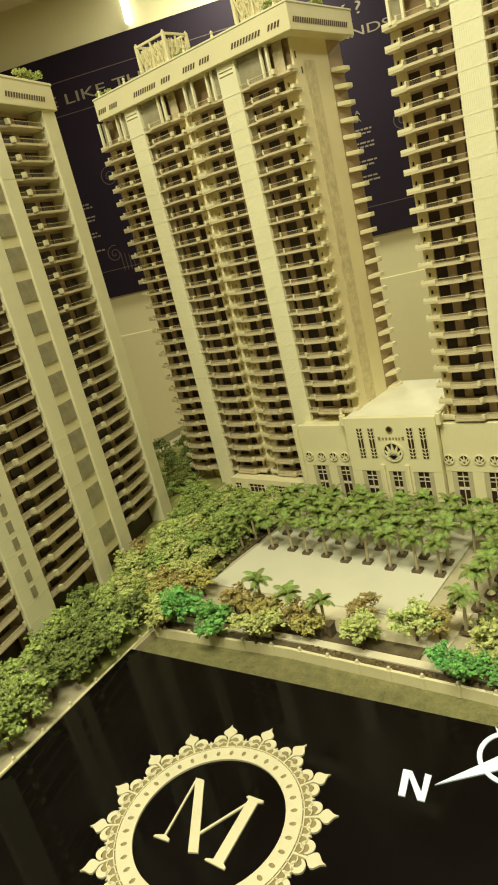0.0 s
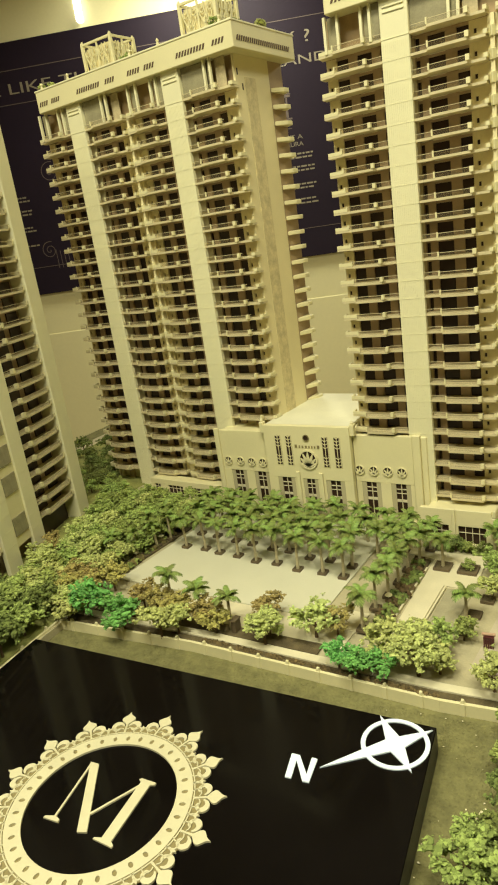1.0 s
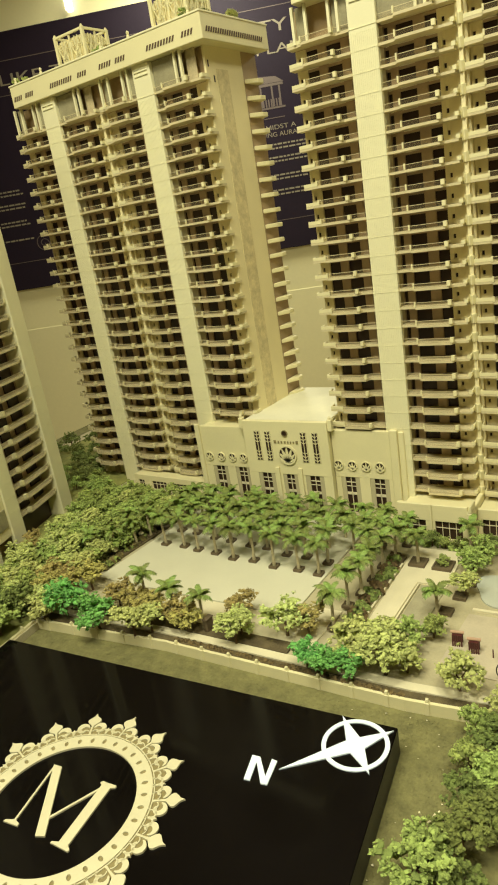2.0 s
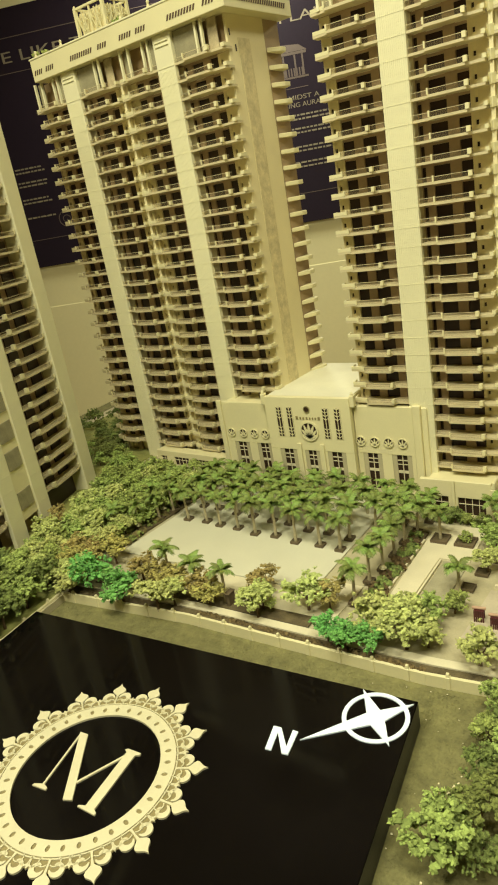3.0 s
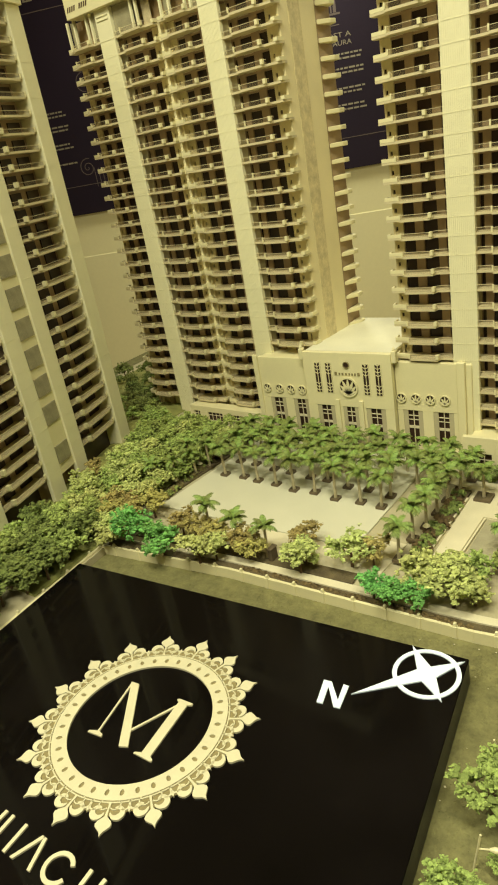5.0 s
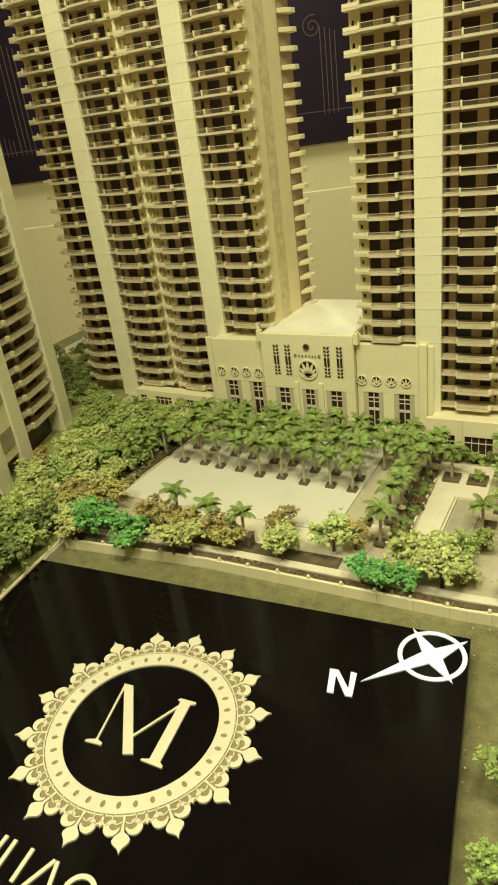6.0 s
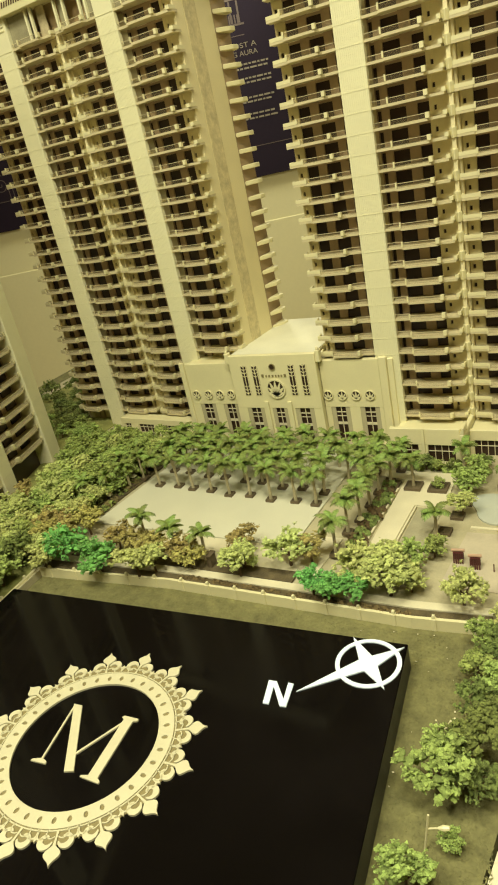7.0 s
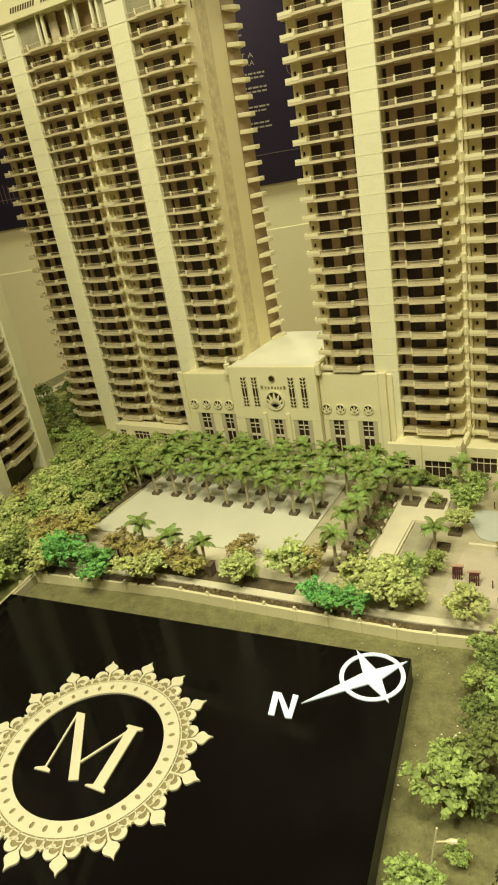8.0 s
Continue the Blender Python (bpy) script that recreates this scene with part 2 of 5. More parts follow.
bm = B()
prism(bm, [(0.5095, -1.35), (0.84, -1.35), (0.84, -0.42), (0.5405, -0.42), (0.5195, -0.628), (0.5095, -0.719)], -0.0546, -0.0140)
solid("border", bm, PATHWAY, "cream border strip beside the grass", "border", "structure")
bm = B()
prism(bm, [(-0.90, 0.46), (-0.50, 0.46), (-0.50, 0.02), (-0.255, -0.02), (-0.268, -0.335), (-0.240, -0.440), (-0.236, -0.62), (-0.90, -0.62)], 0.0002, 0.0022)
solid("lawn", bm, LAWN, "light green flocked lawn beside the tower", "lawn", "structure")
bm = B()
prism(bm, [(-0.228, -0.335), (0.165, -0.335), (0.172, -0.01), (-0.20, -0.01)], 0.0002, 0.0030)
solid("plaza", bm, PLAZA, "smooth pale grey plaza between the palms", "plaza", "structure", bevel=0.0004)
bm = B()
prism(bm, [(-0.10, -0.405), (0.225, -0.392), (0.232, -0.30), (0.168, -0.30), (0.166, -0.3362), (-0.10, -0.3362)], 0.0002, 0.0018)
solid("pavement", bm, PATHWAY, "cream paved terrace in front of the plaza", "pavement", "structure")
bm = B()
prism(bm, [(0.276, -0.335), (0.307, -0.335), (0.311, -0.194), (0.356, -0.194), (0.356, -0.090), (0.18, -0.090), (0.18, -0.100), (0.276, -0.118)], 0.0002, 0.0024)
solid("walkway", bm, PATHWAY, "cream paved garden walkway with a raised edge", "walkway", "structure", bevel=0.0003)
for x0, x1, y1 in ((0.3140, 0.3165, -0.1985), (0.2715, 0.2745, -0.150)):
    bm = B()
    prism(bm, [(x0 - 0.004, -0.335), (x1 - 0.004, -0.335), (x1, y1), (x0, y1)], 0.0002, 0.0046)
    solid("kerb", bm, PATHWAY, "narrow cream kerb along the walkway", "kerb", "structure")


def black_board():
    b = thing("black_board", "glossy black acrylic title board with crest", "board")
    bm = B()
    prism(bm, [(-0.205, -0.548), (0.391, -0.511), (0.482, -1.30), (-0.133, -1.30)], -0.012, 0.023)
    o = part("board_slab", bm, BLACK, b, bevel=0.0008)
    o.data.materials.append(BLACK_SIDE)
    for f in o.data.polygons:
        if abs(f.normal.z) < 0.5:
            f.material_index = 1
    return b


black_board()


# ---- towers ----
FLOORS = 25


def balcony_meshes(front, back_y, rails):
    """A slab that follows one plan line (x, y) closed at back_y; smoked panels and thin rails on the stretches named."""
    slab = B()
    prism(slab, front + [(front[-1][0], back_y), (front[0][0], back_y)], 0.0006, 0.0044)
    panel = B()
    rail = B()
    for i, ((x0, y0), (x1, y1)) in enumerate(zip(front, front[1:])):
        if i not in rails:
            continue
        d = Vector((x1 - x0, y1 - y0))
        n = Vector((-d.y, d.x)).normalized() * 0.0009
        if n.y < 0:
            n = -n
        quad = [(x0, y0), (x1, y1), (x1 + n.x, y1 + n.y), (x0 + n.x, y0 + n.y)]
        prism(panel, [(a, b + 0.0005) for a, b in quad], 0.0045, 0.0110)
        prism(rail, [(a, b + 0.0004) for a, b in quad], 0.0111, 0.0118)
    return slab, panel, rail


def window_wall(t, u0, u1, openings, y, z0, z1, levels, end_piers, pitch):
    """Piers between the openings of one bay, lintels over them and one dark pane a floor in each."""
    edges = [u0] + [v for o in openings for v in o] + [u1]
    for a, b in zip(edges[::2], edges[1::2]):
        if b - a < 0.0005:
            continue
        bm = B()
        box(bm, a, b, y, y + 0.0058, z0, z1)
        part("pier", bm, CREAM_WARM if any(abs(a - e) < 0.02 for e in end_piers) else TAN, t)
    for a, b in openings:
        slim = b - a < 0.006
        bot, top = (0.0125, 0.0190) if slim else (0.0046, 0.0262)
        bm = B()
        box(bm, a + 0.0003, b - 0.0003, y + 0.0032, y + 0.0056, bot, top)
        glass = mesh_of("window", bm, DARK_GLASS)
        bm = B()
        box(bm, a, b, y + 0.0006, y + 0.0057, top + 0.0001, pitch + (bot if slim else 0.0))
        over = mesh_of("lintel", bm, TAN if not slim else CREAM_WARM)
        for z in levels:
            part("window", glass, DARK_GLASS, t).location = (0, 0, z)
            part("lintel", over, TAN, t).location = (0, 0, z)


# plan lines of the two kinds of bay, from the middle of a pilaster whose front is y = 0
BAY_LEFT = [(-0.1290, 0.0220), (-0.1275, 0.0045), (-0.1015, 0.0025), (-0.0985, -0.0075), (-0.0470, -0.0080), (-0.0435, 0.0025), (-0.0216, 0.0025)]
BAY_RIGHT = [(0.0216, 0.0025), (0.0470, 0.0025), (0.0500, -0.0080), (0.1060, -0.0080), (0.1095, 0.0015), (0.1300, 0.0025), (0.1318, 0.0220)]
WALL_Y = 0.0260
HOLES_LEFT = [(-0.1205, -0.1162), (-0.1065, -0.0864), (-0.0714, -0.0469), (-0.0330, -0.0225)]
HOLES_RIGHT = [(0.0225, 0.0290), (0.0410, 0.0673), (0.0840, 0.1020), (0.1085, 0.1128)]


def tower(name, label, at, modules, base, pitch, lowest, over_lobby, side_wall, parapet_x):
    """A slab tower: each module is a bright pilaster with a balcony bay on either side."""
    t = thing(name, label, "tower", at)
    level = lambda k: base + pitch * k
    top = level(FLOORS + 1)
    crown = top + 0.056
    x0, x1 = modules[0] - 0.1245, modules[-1] + 0.1285
    bm = B()
    box(bm, x0, x1, 0.0320, 0.190, 0.0, crown)
    part("wall", bm, CREAM_WARM, t)
    for i, m in enumerate(modules):
        bm = B()
        box(bm, m - 0.0218, m + 0.0218, 0.0, 0.0095, 0.0, crown)
        p = part("pilaster", bm, PALE, t, "bright cream fluted full-height pilaster", bevel=0.0008)
        rib = B()
        box(rib, -0.0008, 0.0008, -0.0006, -0.0001, 0.0, top - 0.004)
        rib = mesh_of("rib", rib, PALE)
        for j in range(13):
            part("rib", rib, PALE, p).location = (m + (j - 6) * 0.0031, 0, 0)
        band = B()
        box(band, m - 0.0215, m + 0.0215, -0.0008, 0.0060, 0, 0.0006)
        band = mesh_of("joint_band", band, PALE)
        for k in range(1, FLOORS + 2):
            part("joint_band", band, PALE, p).location = (0, 0, level(k) + 0.001)
        for z in (top + 0.036, top + 0.043):
            bm = B()
            box(bm, m - 0.0165, m + 0.0165, -0.0018, -0.0002, z, z + 0.0024)
            part("moulding", bm, PALE, p, bevel=0.0004)
        for key, line, holes in (("left", BAY_LEFT, HOLES_LEFT), ("right", BAY_RIGHT, HOLES_RIGHT)):
            last = key == "right" and i == len(modules) - 1 and side_wall
            line = list(line)
            if last:
                line[-2:] = [(0.1325, 0.0030), (0.1365, 0.0110), (0.1365, 0.0220)]
            low = lowest
            if over_lobby and (i, key) == over_lobby:
                low = 5
            floors = range(low, FLOORS + 2)
            ends = (m - 0.1245, m - 0.1162) if key == "left" else (m + 0.1020, m + 0.1128)
            u0, u1 = (m - 0.1245, m - 0.0216) if key == "left" else (m + 0.0216, m + 0.1285)
            window_wall(t, u0, u1, [(m + a, m + b) for a, b in holes], WALL_Y, 0.0, top, [level(k) for k in range(low, FLOORS + 1)], ends, pitch)
            pts = [(m + u, y) for u, y in line]
            rails = (2, 3, 4, 5) if key == "left" else (0, 1, 2, 3)
            slab, panel, rail = balcony_meshes(pts, WALL_Y - 0.0004, rails)
            lip = B()
            block = B()
            thin = B()
            if key == "left":
                prism(lip, [(m - 0.1287, 0.0215), (m - 0.1272, 0.0042), (m - 0.1012, 0.0022), (m - 0.1010, 0.0042), (m - 0.1250, 0.0062), (m - 0.1265, 0.0215)], 0.0045, 0.0098)
                box(block, m - 0.0500, m - 0.0448, -0.0092, -0.0030, 0.0046, 0.0122)
                box(thin, m - 0.0995, m - 0.0970, -0.0083, -0.0060, 0.0046, 0.0128)
            else:
                a, b = line[-2], line[-1]
                e = line[-3] if last else line[-2]
                prism(lip, [(m + e[0] - 0.0035, e[1] - 0.0004), (m + b[0] + 0.0003, e[1] - 0.0004), (m + b[0] + 0.0003, 0.0215), (m + b[0] - 0.0019, 0.0215), (m + b[0] - 0.0019, e[1] + 0.0016), (m + e[0] - 0.0035, e[1] + 0.0016)], 0.0045, 0.0104)
                box(block, m + 0.1034, m + 0.1090, -0.0092, -0.0036, 0.0046, 0.0126)
                box(thin, m + 0.0488, m + 0.0513, -0.0085, -0.0062, 0.0046, 0.0135)
            names = (("railing_panel", mesh_of("railing_panel", panel, SMOKE)), ("top_rail", mesh_of("top_rail", rail, SLAB)), ("end_wall", mesh_of("end_wall", lip, CREAM)), ("post", mesh_of("post", block, CREAM)), ("thin_post", mesh_of("thin_post", thin, CREAM)))
            slab = mesh_of("balcony", slab, SLAB)
            for k in floors:
                o = part("balcony", slab, SLAB, t)
                o.location = (0, 0, level(k))
                for nm, me in names:
                    part(nm, me, SLAB, o)
    # stepped corner shelves in the notch between two modules
    for m, n in zip(modules, modules[1:]):
        a, b = m + 0.1290, n - 0.1250
        c = (a + b) / 2
        bm = B()
        box(bm, a, b, 0.0200, 0.0318, 0.0, top)
        part("notch_pier", bm, CREAM_WARM, t)
        shelf = B()
        prism(shelf, [(m + 0.1320, 0.0130), (c, 0.0060), (n - 0.1292, 0.0130), (n - 0.1292, 0.0198), (m + 0.1320, 0.0198)], 0.0, 0.0150)
        shelf = mesh_of("corner_shelf", shelf, CREAM, 0.0008)
        fin = B()
        prism(fin, [(c - 0.0030, 0.0110), (c + 0.0030, 0.0110), (c + 0.0030, 0.0198), (c - 0.0030, 0.0198)], 0.0151, pitch - 0.0002)
        fin = mesh_of("notch_fin", fin, CREAM_WARM)
        for k in range(max(1, lowest), FLOORS + 1):
            part("corner_shelf", shelf, CREAM, t).location = (0, 0, level(k))
            part("notch_fin", fin, CREAM_WARM, t).location = (0, 0, level(k))
    # plain side wall with a stained strip, and angular rear balconies beyond it
    if side_wall:
        xs = modules[-1] + 0.1290
        bm = B()
        box(bm, xs - 0.0003, xs + 0.0042, 0.0215, 0.135, 0.0, crown)
        part("side_wall", bm, CREAM_WARM, t, "plain golden cream side wall")
        bm = B()
        box(bm, xs + 0.0043, xs + 0.0050, 0.050, 0.086, 0.0, top + 0.02)
        part("wall_strip", bm, STRIP, t, "stained darker strip down the side wall")
        # shallow strip; its depth comes partly from the shade in the tan
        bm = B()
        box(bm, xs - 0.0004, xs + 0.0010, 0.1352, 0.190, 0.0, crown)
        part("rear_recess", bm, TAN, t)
        bm = B()
        prism(bm, [(xs + 0.0044, 0.1370), (xs + 0.0200, 0.1620), (xs + 0.0210, 0.1780), (xs + 0.0012, 0.1890)], 0.0, 0.0082)
        me = mesh_of("rear_balcony", bm, CREAM, 0.0010)
        for k in range(5, FLOORS + 2):
            part("rear_balcony", me, CREAM, t).location = (0, 0, level(k))
        # small dark slots beside the penthouse
        for y, z in ((0.0270, top + 0.022), (0.0400, top - 0.002)):
            bm = B()
            box(bm, xs + 0.0043, xs + 0.0047, y, y + 0.0034, z, z + 0.011)
            part("side_slot", bm, DARK_GLASS, t)
        bm = B()
        prism(bm, [(x0 - 0.0002, 0.034), (x0 - 0.0125, 0.036), (x0 - 0.0185, 0.046), (x0 - 0.0185, 0.072), (x0 - 0.010, 0.082), (x0 - 0.0002, 0.084)], 0.0, 0.0112)
        me = mesh_of("side_balcony", bm, SLAB, 0.0012)
        for k in range(max(1, lowest), FLOORS + 2):
            part("side_balcony", me, SLAB, t).location = (0, 0, level(k))
    # crown: penthouse storey and deep parapet with slanted vent slots
    a, b = parapet_x
    bm = B()
    box(bm, a, b, -0.0100, 0.198, crown, crown + 0.042)
    part("parapet", bm, CREAM, t, "deep bright cream parapet band", bevel=0.001)
    bm = B()
    box(bm, a - 0.0012, b + 0.0012, -0.0114, 0.1994, crown + 0.0405, crown + 0.0440)
    part("coping", bm, PALE, t, bevel=0.0008)
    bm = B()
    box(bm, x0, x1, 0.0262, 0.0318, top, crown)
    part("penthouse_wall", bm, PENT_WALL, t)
    post = B()
    box(post, -0.0021, 0.0021, 0.0010, 0.0060, top + 0.0045, crown)
    post = mesh_of("penthouse_post", post, PALE)
    for m in modules:
        for u in (-0.112, -0.0905, -0.052, -0.038, 0.0800, 0.0935):
            part("penthouse_post", post, PALE, t).location = (m + u, 0, 0)
        for u0, u1, y in ((-0.036, -0.0215, 0.006), (-0.050, -0.040, 0.010), (0.0225, 0.0785, 0.008), (0.0820, 0.0915, 0.010), (-0.110, -0.0925, 0.010)):
            bm = B()
            box(bm, m + u0, m + u1, y, y + 0.0016, top + 0.0046, crown - 0.001)
            part("penthouse_glass", bm, GREY_GLASS, t, "tall greyish penthouse window")
        bm = B()
        box(bm, m + 0.0965, m + 0.1180, 0.0150, 0.0166, top + 0.0046, crown - 0.0005)
        part("penthouse_curtain", bm, CURTAIN, t, "buff curtained penthouse window")
    slot = B()
    box(slot, -0.0019, 0.0019, -0.0108, -0.0101, crown + 0.0120, crown + 0.0205)
    for v in slot.verts:
        v.co.x += 0.45 * (v.co.z - crown - 0.016)
    slot = mesh_of("vent_slot", slot, SLOT)
    for u0, u1 in ((-0.090, -0.056), (-0.046, -0.018), (0.034, 0.106), (0.117, 0.150)):
        for m in modules:
            for i in range(int((u1 - u0) / 0.0068)):
                u = m + u0 + 0.0068 * i
                if a + 0.004 < u < b - 0.004:
                    part("vent_slot", slot, SLOT, t).location = (u, 0, 0)
    slot = B()
    box(slot, b + 0.0001, b + 0.0008, -0.0019, 0.0019, crown + 0.0120, crown + 0.0205)
    for v in slot.verts:
        v.co.y += 0.45 * (v.co.z - crown - 0.016)
    slot = mesh_of("vent_slot", slot, SLOT)
    for i in range(26):
        part("vent_slot", slot, SLOT, t).location = (0, 0.004 + i * 0.0068, 0)
    return crown + 0.044


T2_AT = pose(-0.2175, 0.048, 0, 0, 0, -3.5)
ROOF = tower("apartment_tower", "cream model apartment tower with rows of balconies", T2_AT, (-0.2715, -0.0030), 0.0360, 0.0295, 0, (1, "right"), True, (-0.3650, 0.1560))
T3_AT = pose(0.2215, 0.018, 0)
ROOF3 = tower("apartment_tower", "cream model apartment tower beside the lobby block", T3_AT, (0.0, 0.2710), 0.0226, 0.0299, 1, (0, "left"), False, (-0.1050, 0.4300))
T1_AT = pose(-0.532, -0.10, 0, 0, 0, 106.7)


def tower_side():
    """The tower that stands at an angle on the other side of the garden; u runs from its far end to the near one."""
    t = thing("apartment_tower", "cream model apartment tower with a windowed central shaft", "tower", T1_AT)
    level = lambda k: 0.0265 + 0.0299 * k
    top = level(FLOORS + 1)
    crown = top + 0.064
    ub = lambda bm, u0, u1, y0, y1, z0, z1: box(bm, -u1, -u0, y0, y1, z0, z1)
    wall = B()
    # recess wall in the tan that carries some of the balcony shade
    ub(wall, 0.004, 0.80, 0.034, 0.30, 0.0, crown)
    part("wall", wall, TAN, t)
    for u0, u1 in ((-0.003, 0.040), (0.182, 0.221), (0.272, 0.313), (0.447, 0.515), (0.65, 0.70)):
        bm = B()
        ub(bm, u0, u1, 0.0, 0.0338 if u0 < 0 else 0.009, 0.0, crown)
        p = part("pilaster", bm, PALE, t, "bright cream full-height pilaster", bevel=0.0008)
        band = B()
        ub(band, u0 + 0.0006, u1 - 0.0006, -0.0003, 0.0060, 0, 0.0006)
        me = mesh_of("joint_band", band, PALE)
        for k in range(1, FLOORS + 2):
            part("joint_band", me, PALE, p).location = (0, 0, level(k) + 0.001)
    shaft = B()
    ub(shaft, 0.2212, 0.2718, 0.004, 0.0338, 0.045, crown)
    part("shaft_wall", shaft, CREAM, t)
    win = B()
    ub(win, 0.2260, 0.2670, 0.0015, 0.0038, 0.0, 0.037)
    me = mesh_of("shaft_window", win, GREY_GLASS)
    for k in range(0, 14):
        part("shaft_window", me, GREY_GLASS, t, "greyish shaft window").location = (0, 0, 0.149 + (k - 1) * 0.056 if k else 0.066)
    win = B()
    ub(win, 0.475, 0.487, -0.0015, -0.0001, 0.0, 0.018)
    me = mesh_of("slit_window", win, GREY_GLASS)
    for k in range(2, FLOORS):
        part("slit_window", me, GREY_GLASS, t).location = (0, 0, level(k) + 0.006)
    for u0, u1 in ((0.040, 0.182), (0.313, 0.447), (0.515, 0.650)):
        w = u1 - u0
        jog = -u1 + w * 0.23
        line = [(-u1 + 0.0002, 0.012), (jog, 0.012), (jog + 0.004, 0.003), (-u0 - 0.008, 0.003), (-u0 - 0.0002, 0.009)]
        slab, panel, rail = balcony_meshes(line, 0.0336, (0, 1, 2, 3))
        block = B()
        box(block, jog - 0.0005, jog + 0.0065, 0.0018, 0.0090, 0.0046, 0.0140)
        thin = B()
        box(thin, -u0 - 0.0060, -u0 - 0.0030, 0.0025, 0.0060, 0.0046, 0.0132)
        slab = mesh_of("balcony", slab, SLAB)
        names = (("railing_panel", mesh_of("railing_panel", panel, SMOKE)), ("top_rail", mesh_of("top_rail", rail, SLAB)), ("post", mesh_of("post", block, CREAM)), ("thin_post", mesh_of("thin_post", thin, CREAM)))
        for k in range(1, FLOORS + 3):
            o = part("balcony", slab, SLAB, t)
            o.location = (0, 0, level(k))
            for nm, me in names:
                part(nm, me, SLAB, o)
        for a, b in ((0.06, 0.32), (0.46, 0.68), (0.76, 0.94)):
            win = B()
            ub(win, u0 + w * a, u0 + w * b, 0.031, 0.0337, 0.0, 0.0205)
            me = mesh_of("window", win, DARK_GLASS)
            for k in range(0, FLOORS + 3):
                part("window", me, DARK_GLASS, t).location = (0, 0, level(k) + 0.0046)
        win = B()
        ub(win, u0 + 0.004, u1 - 0.004, 0.030, 0.0337, 0.0, 0.048)
        part("ground_opening", win, DARK_GLASS, t, "dark ground floor opening")
    band = B()
    ub(band, -0.006, 0.80, -0.006, 0.30, crown, crown + 0.046)
    part("parapet", band, CREAM, t, "deep bright cream parapet band", bevel=0.001)
    band = B()
    ub(band, -0.0075, 0.80, -0.0075, 0.30, crown + 0.0435, crown + 0.0480)
    part("coping", band, PALE, t, bevel=0.0008)
    slot = B()
    ub(slot, -0.0021, 0.0021, -0.0068, -0.0061, crown + 0.013, crown + 0.022)
    for v in slot.verts:
        v.co.x += 0.45 * (v.co.z - crown - 0.017)
    me = mesh_of("vent_slot", slot, SLOT)
    for i in range(44):
        if i % 22 < 16:
            part("vent_slot", me, SLOT, t).location = (-0.03 - i * 0.0075, 0, 0)
    return crown + 0.048


ROOF1 = tower_side()


# ---- crowns of the towers ----
def tracery(bm, x0, x1, z0, z1, y0, y1):
    """A panel of crossing arched branches, like a pierced screen."""
    w, h = x1 - x0, z1 - z0
    s = 0.0016

    def strip(pts):
        for (xa, za), (xb, zb) in zip(pts, pts[1:]):
            d = Vector((xb - xa, zb - za)).normalized() * s / 2
            prism_xz(bm, [(xa + d.y, za - d.x), (xb + d.y, zb - d.x), (xb - d.y, zb + d.x), (xa - d.y, za + d.x)], y0, y1)

    for flip in (0, 1):
        fx = (lambda q: x1 - w * q) if flip else (lambda q: x0 + w * q)
        for reach, lift in ((1.0, 0.97), (0.62, 0.90), (0.40, 0.55)):
            strip([(fx(reach * math.sin(i / 7 * math.pi / 2)), z0 + h * lift * (1 - math.cos(i / 7 * math.pi / 2)) ** 0.8) for i in range(8)])
        strip([(fx(0.25 + 0.13 * math.cos(a * 0.7)), z0 + h * (0.72 + 0.10 * math.sin(a * 0.7))) for a in range(10)])
        strip([(fx(0.50 + 0.10 * math.cos(a * 0.7)), z0 + h * (0.34 + 0.08 * math.sin(a * 0.7))) for a in range(10)])


def prism_xz(bm, pts, y0, y1):
    fr = [bm.verts.new((a, y0, b)) for a, b in pts]
    bk = [bm.verts.new((a, y1, b)) for a, b in pts]
    bm.faces.new(fr)
    bm.faces.new(bk[::-1])
    for i in range(len(pts)):
        j = (i + 1) % len(pts)
        bm.faces.new((fr[i], fr[j], bk[j], bk[i]))


def roof_lantern(m, w, d, h):
    t = thing("roof_lantern", "pale cream pierced lattice lantern on the tower roof", "roof structure", m, group="roof lanterns")
    for sx in (-1, 1):
        for sy in (-1, 1):
            bm = B()
            x, y = sx * w / 2, sy * d / 2
            tube(bm, [(x, y, 0), (x, y, h), (x, y, h + 0.0005), (x, y, h + 0.0045)], [0.0042, 0.0042, 0.0034, 0.0012], 4)
            part("corner_post", bm, CREAM, t)
    bm = B()
    box(bm, -w / 2 + 0.005, w / 2 - 0.005, -d / 2 + 0.005, d / 2 - 0.005, 0, h - 0.010)
    part("inner_box", bm, CREAM_WARM, t)
    for side in range(4):
        wide, deep = (w, d) if side % 2 == 0 else (d, w)
        for i in range(2):
            bm = B()
            tracery(bm, -wide / 2 + 0.003 + i * (wide - 0.006) / 2, -wide / 2 + 0.003 + (i + 1) * (wide - 0.006) / 2, 0.001, h - 0.004, -deep / 2 - 0.0008, -deep / 2 + 0.0014)
            part("lattice_screen", bm, CREAM, t, "pierced screen of arched branches").rotation_euler = (0, 0, side * math.pi / 2)
        bm = B()
        box(bm, -0.0016, 0.0016, -deep / 2 - 0.0012, -deep / 2 + 0.0018, 0.0, h)
        part("screen_post", bm, CREAM, t).rotation_euler = (0, 0, side * math.pi / 2)
        bm = B()
        box(bm, -wide / 2, wide / 2, -deep / 2 - 0.0022, -deep / 2 + 0.0022, h - 0.004, h - 0.0002)
        part("top_rail", bm, CREAM, t).rotation_euler = (0, 0, side * math.pi / 2)
    return t


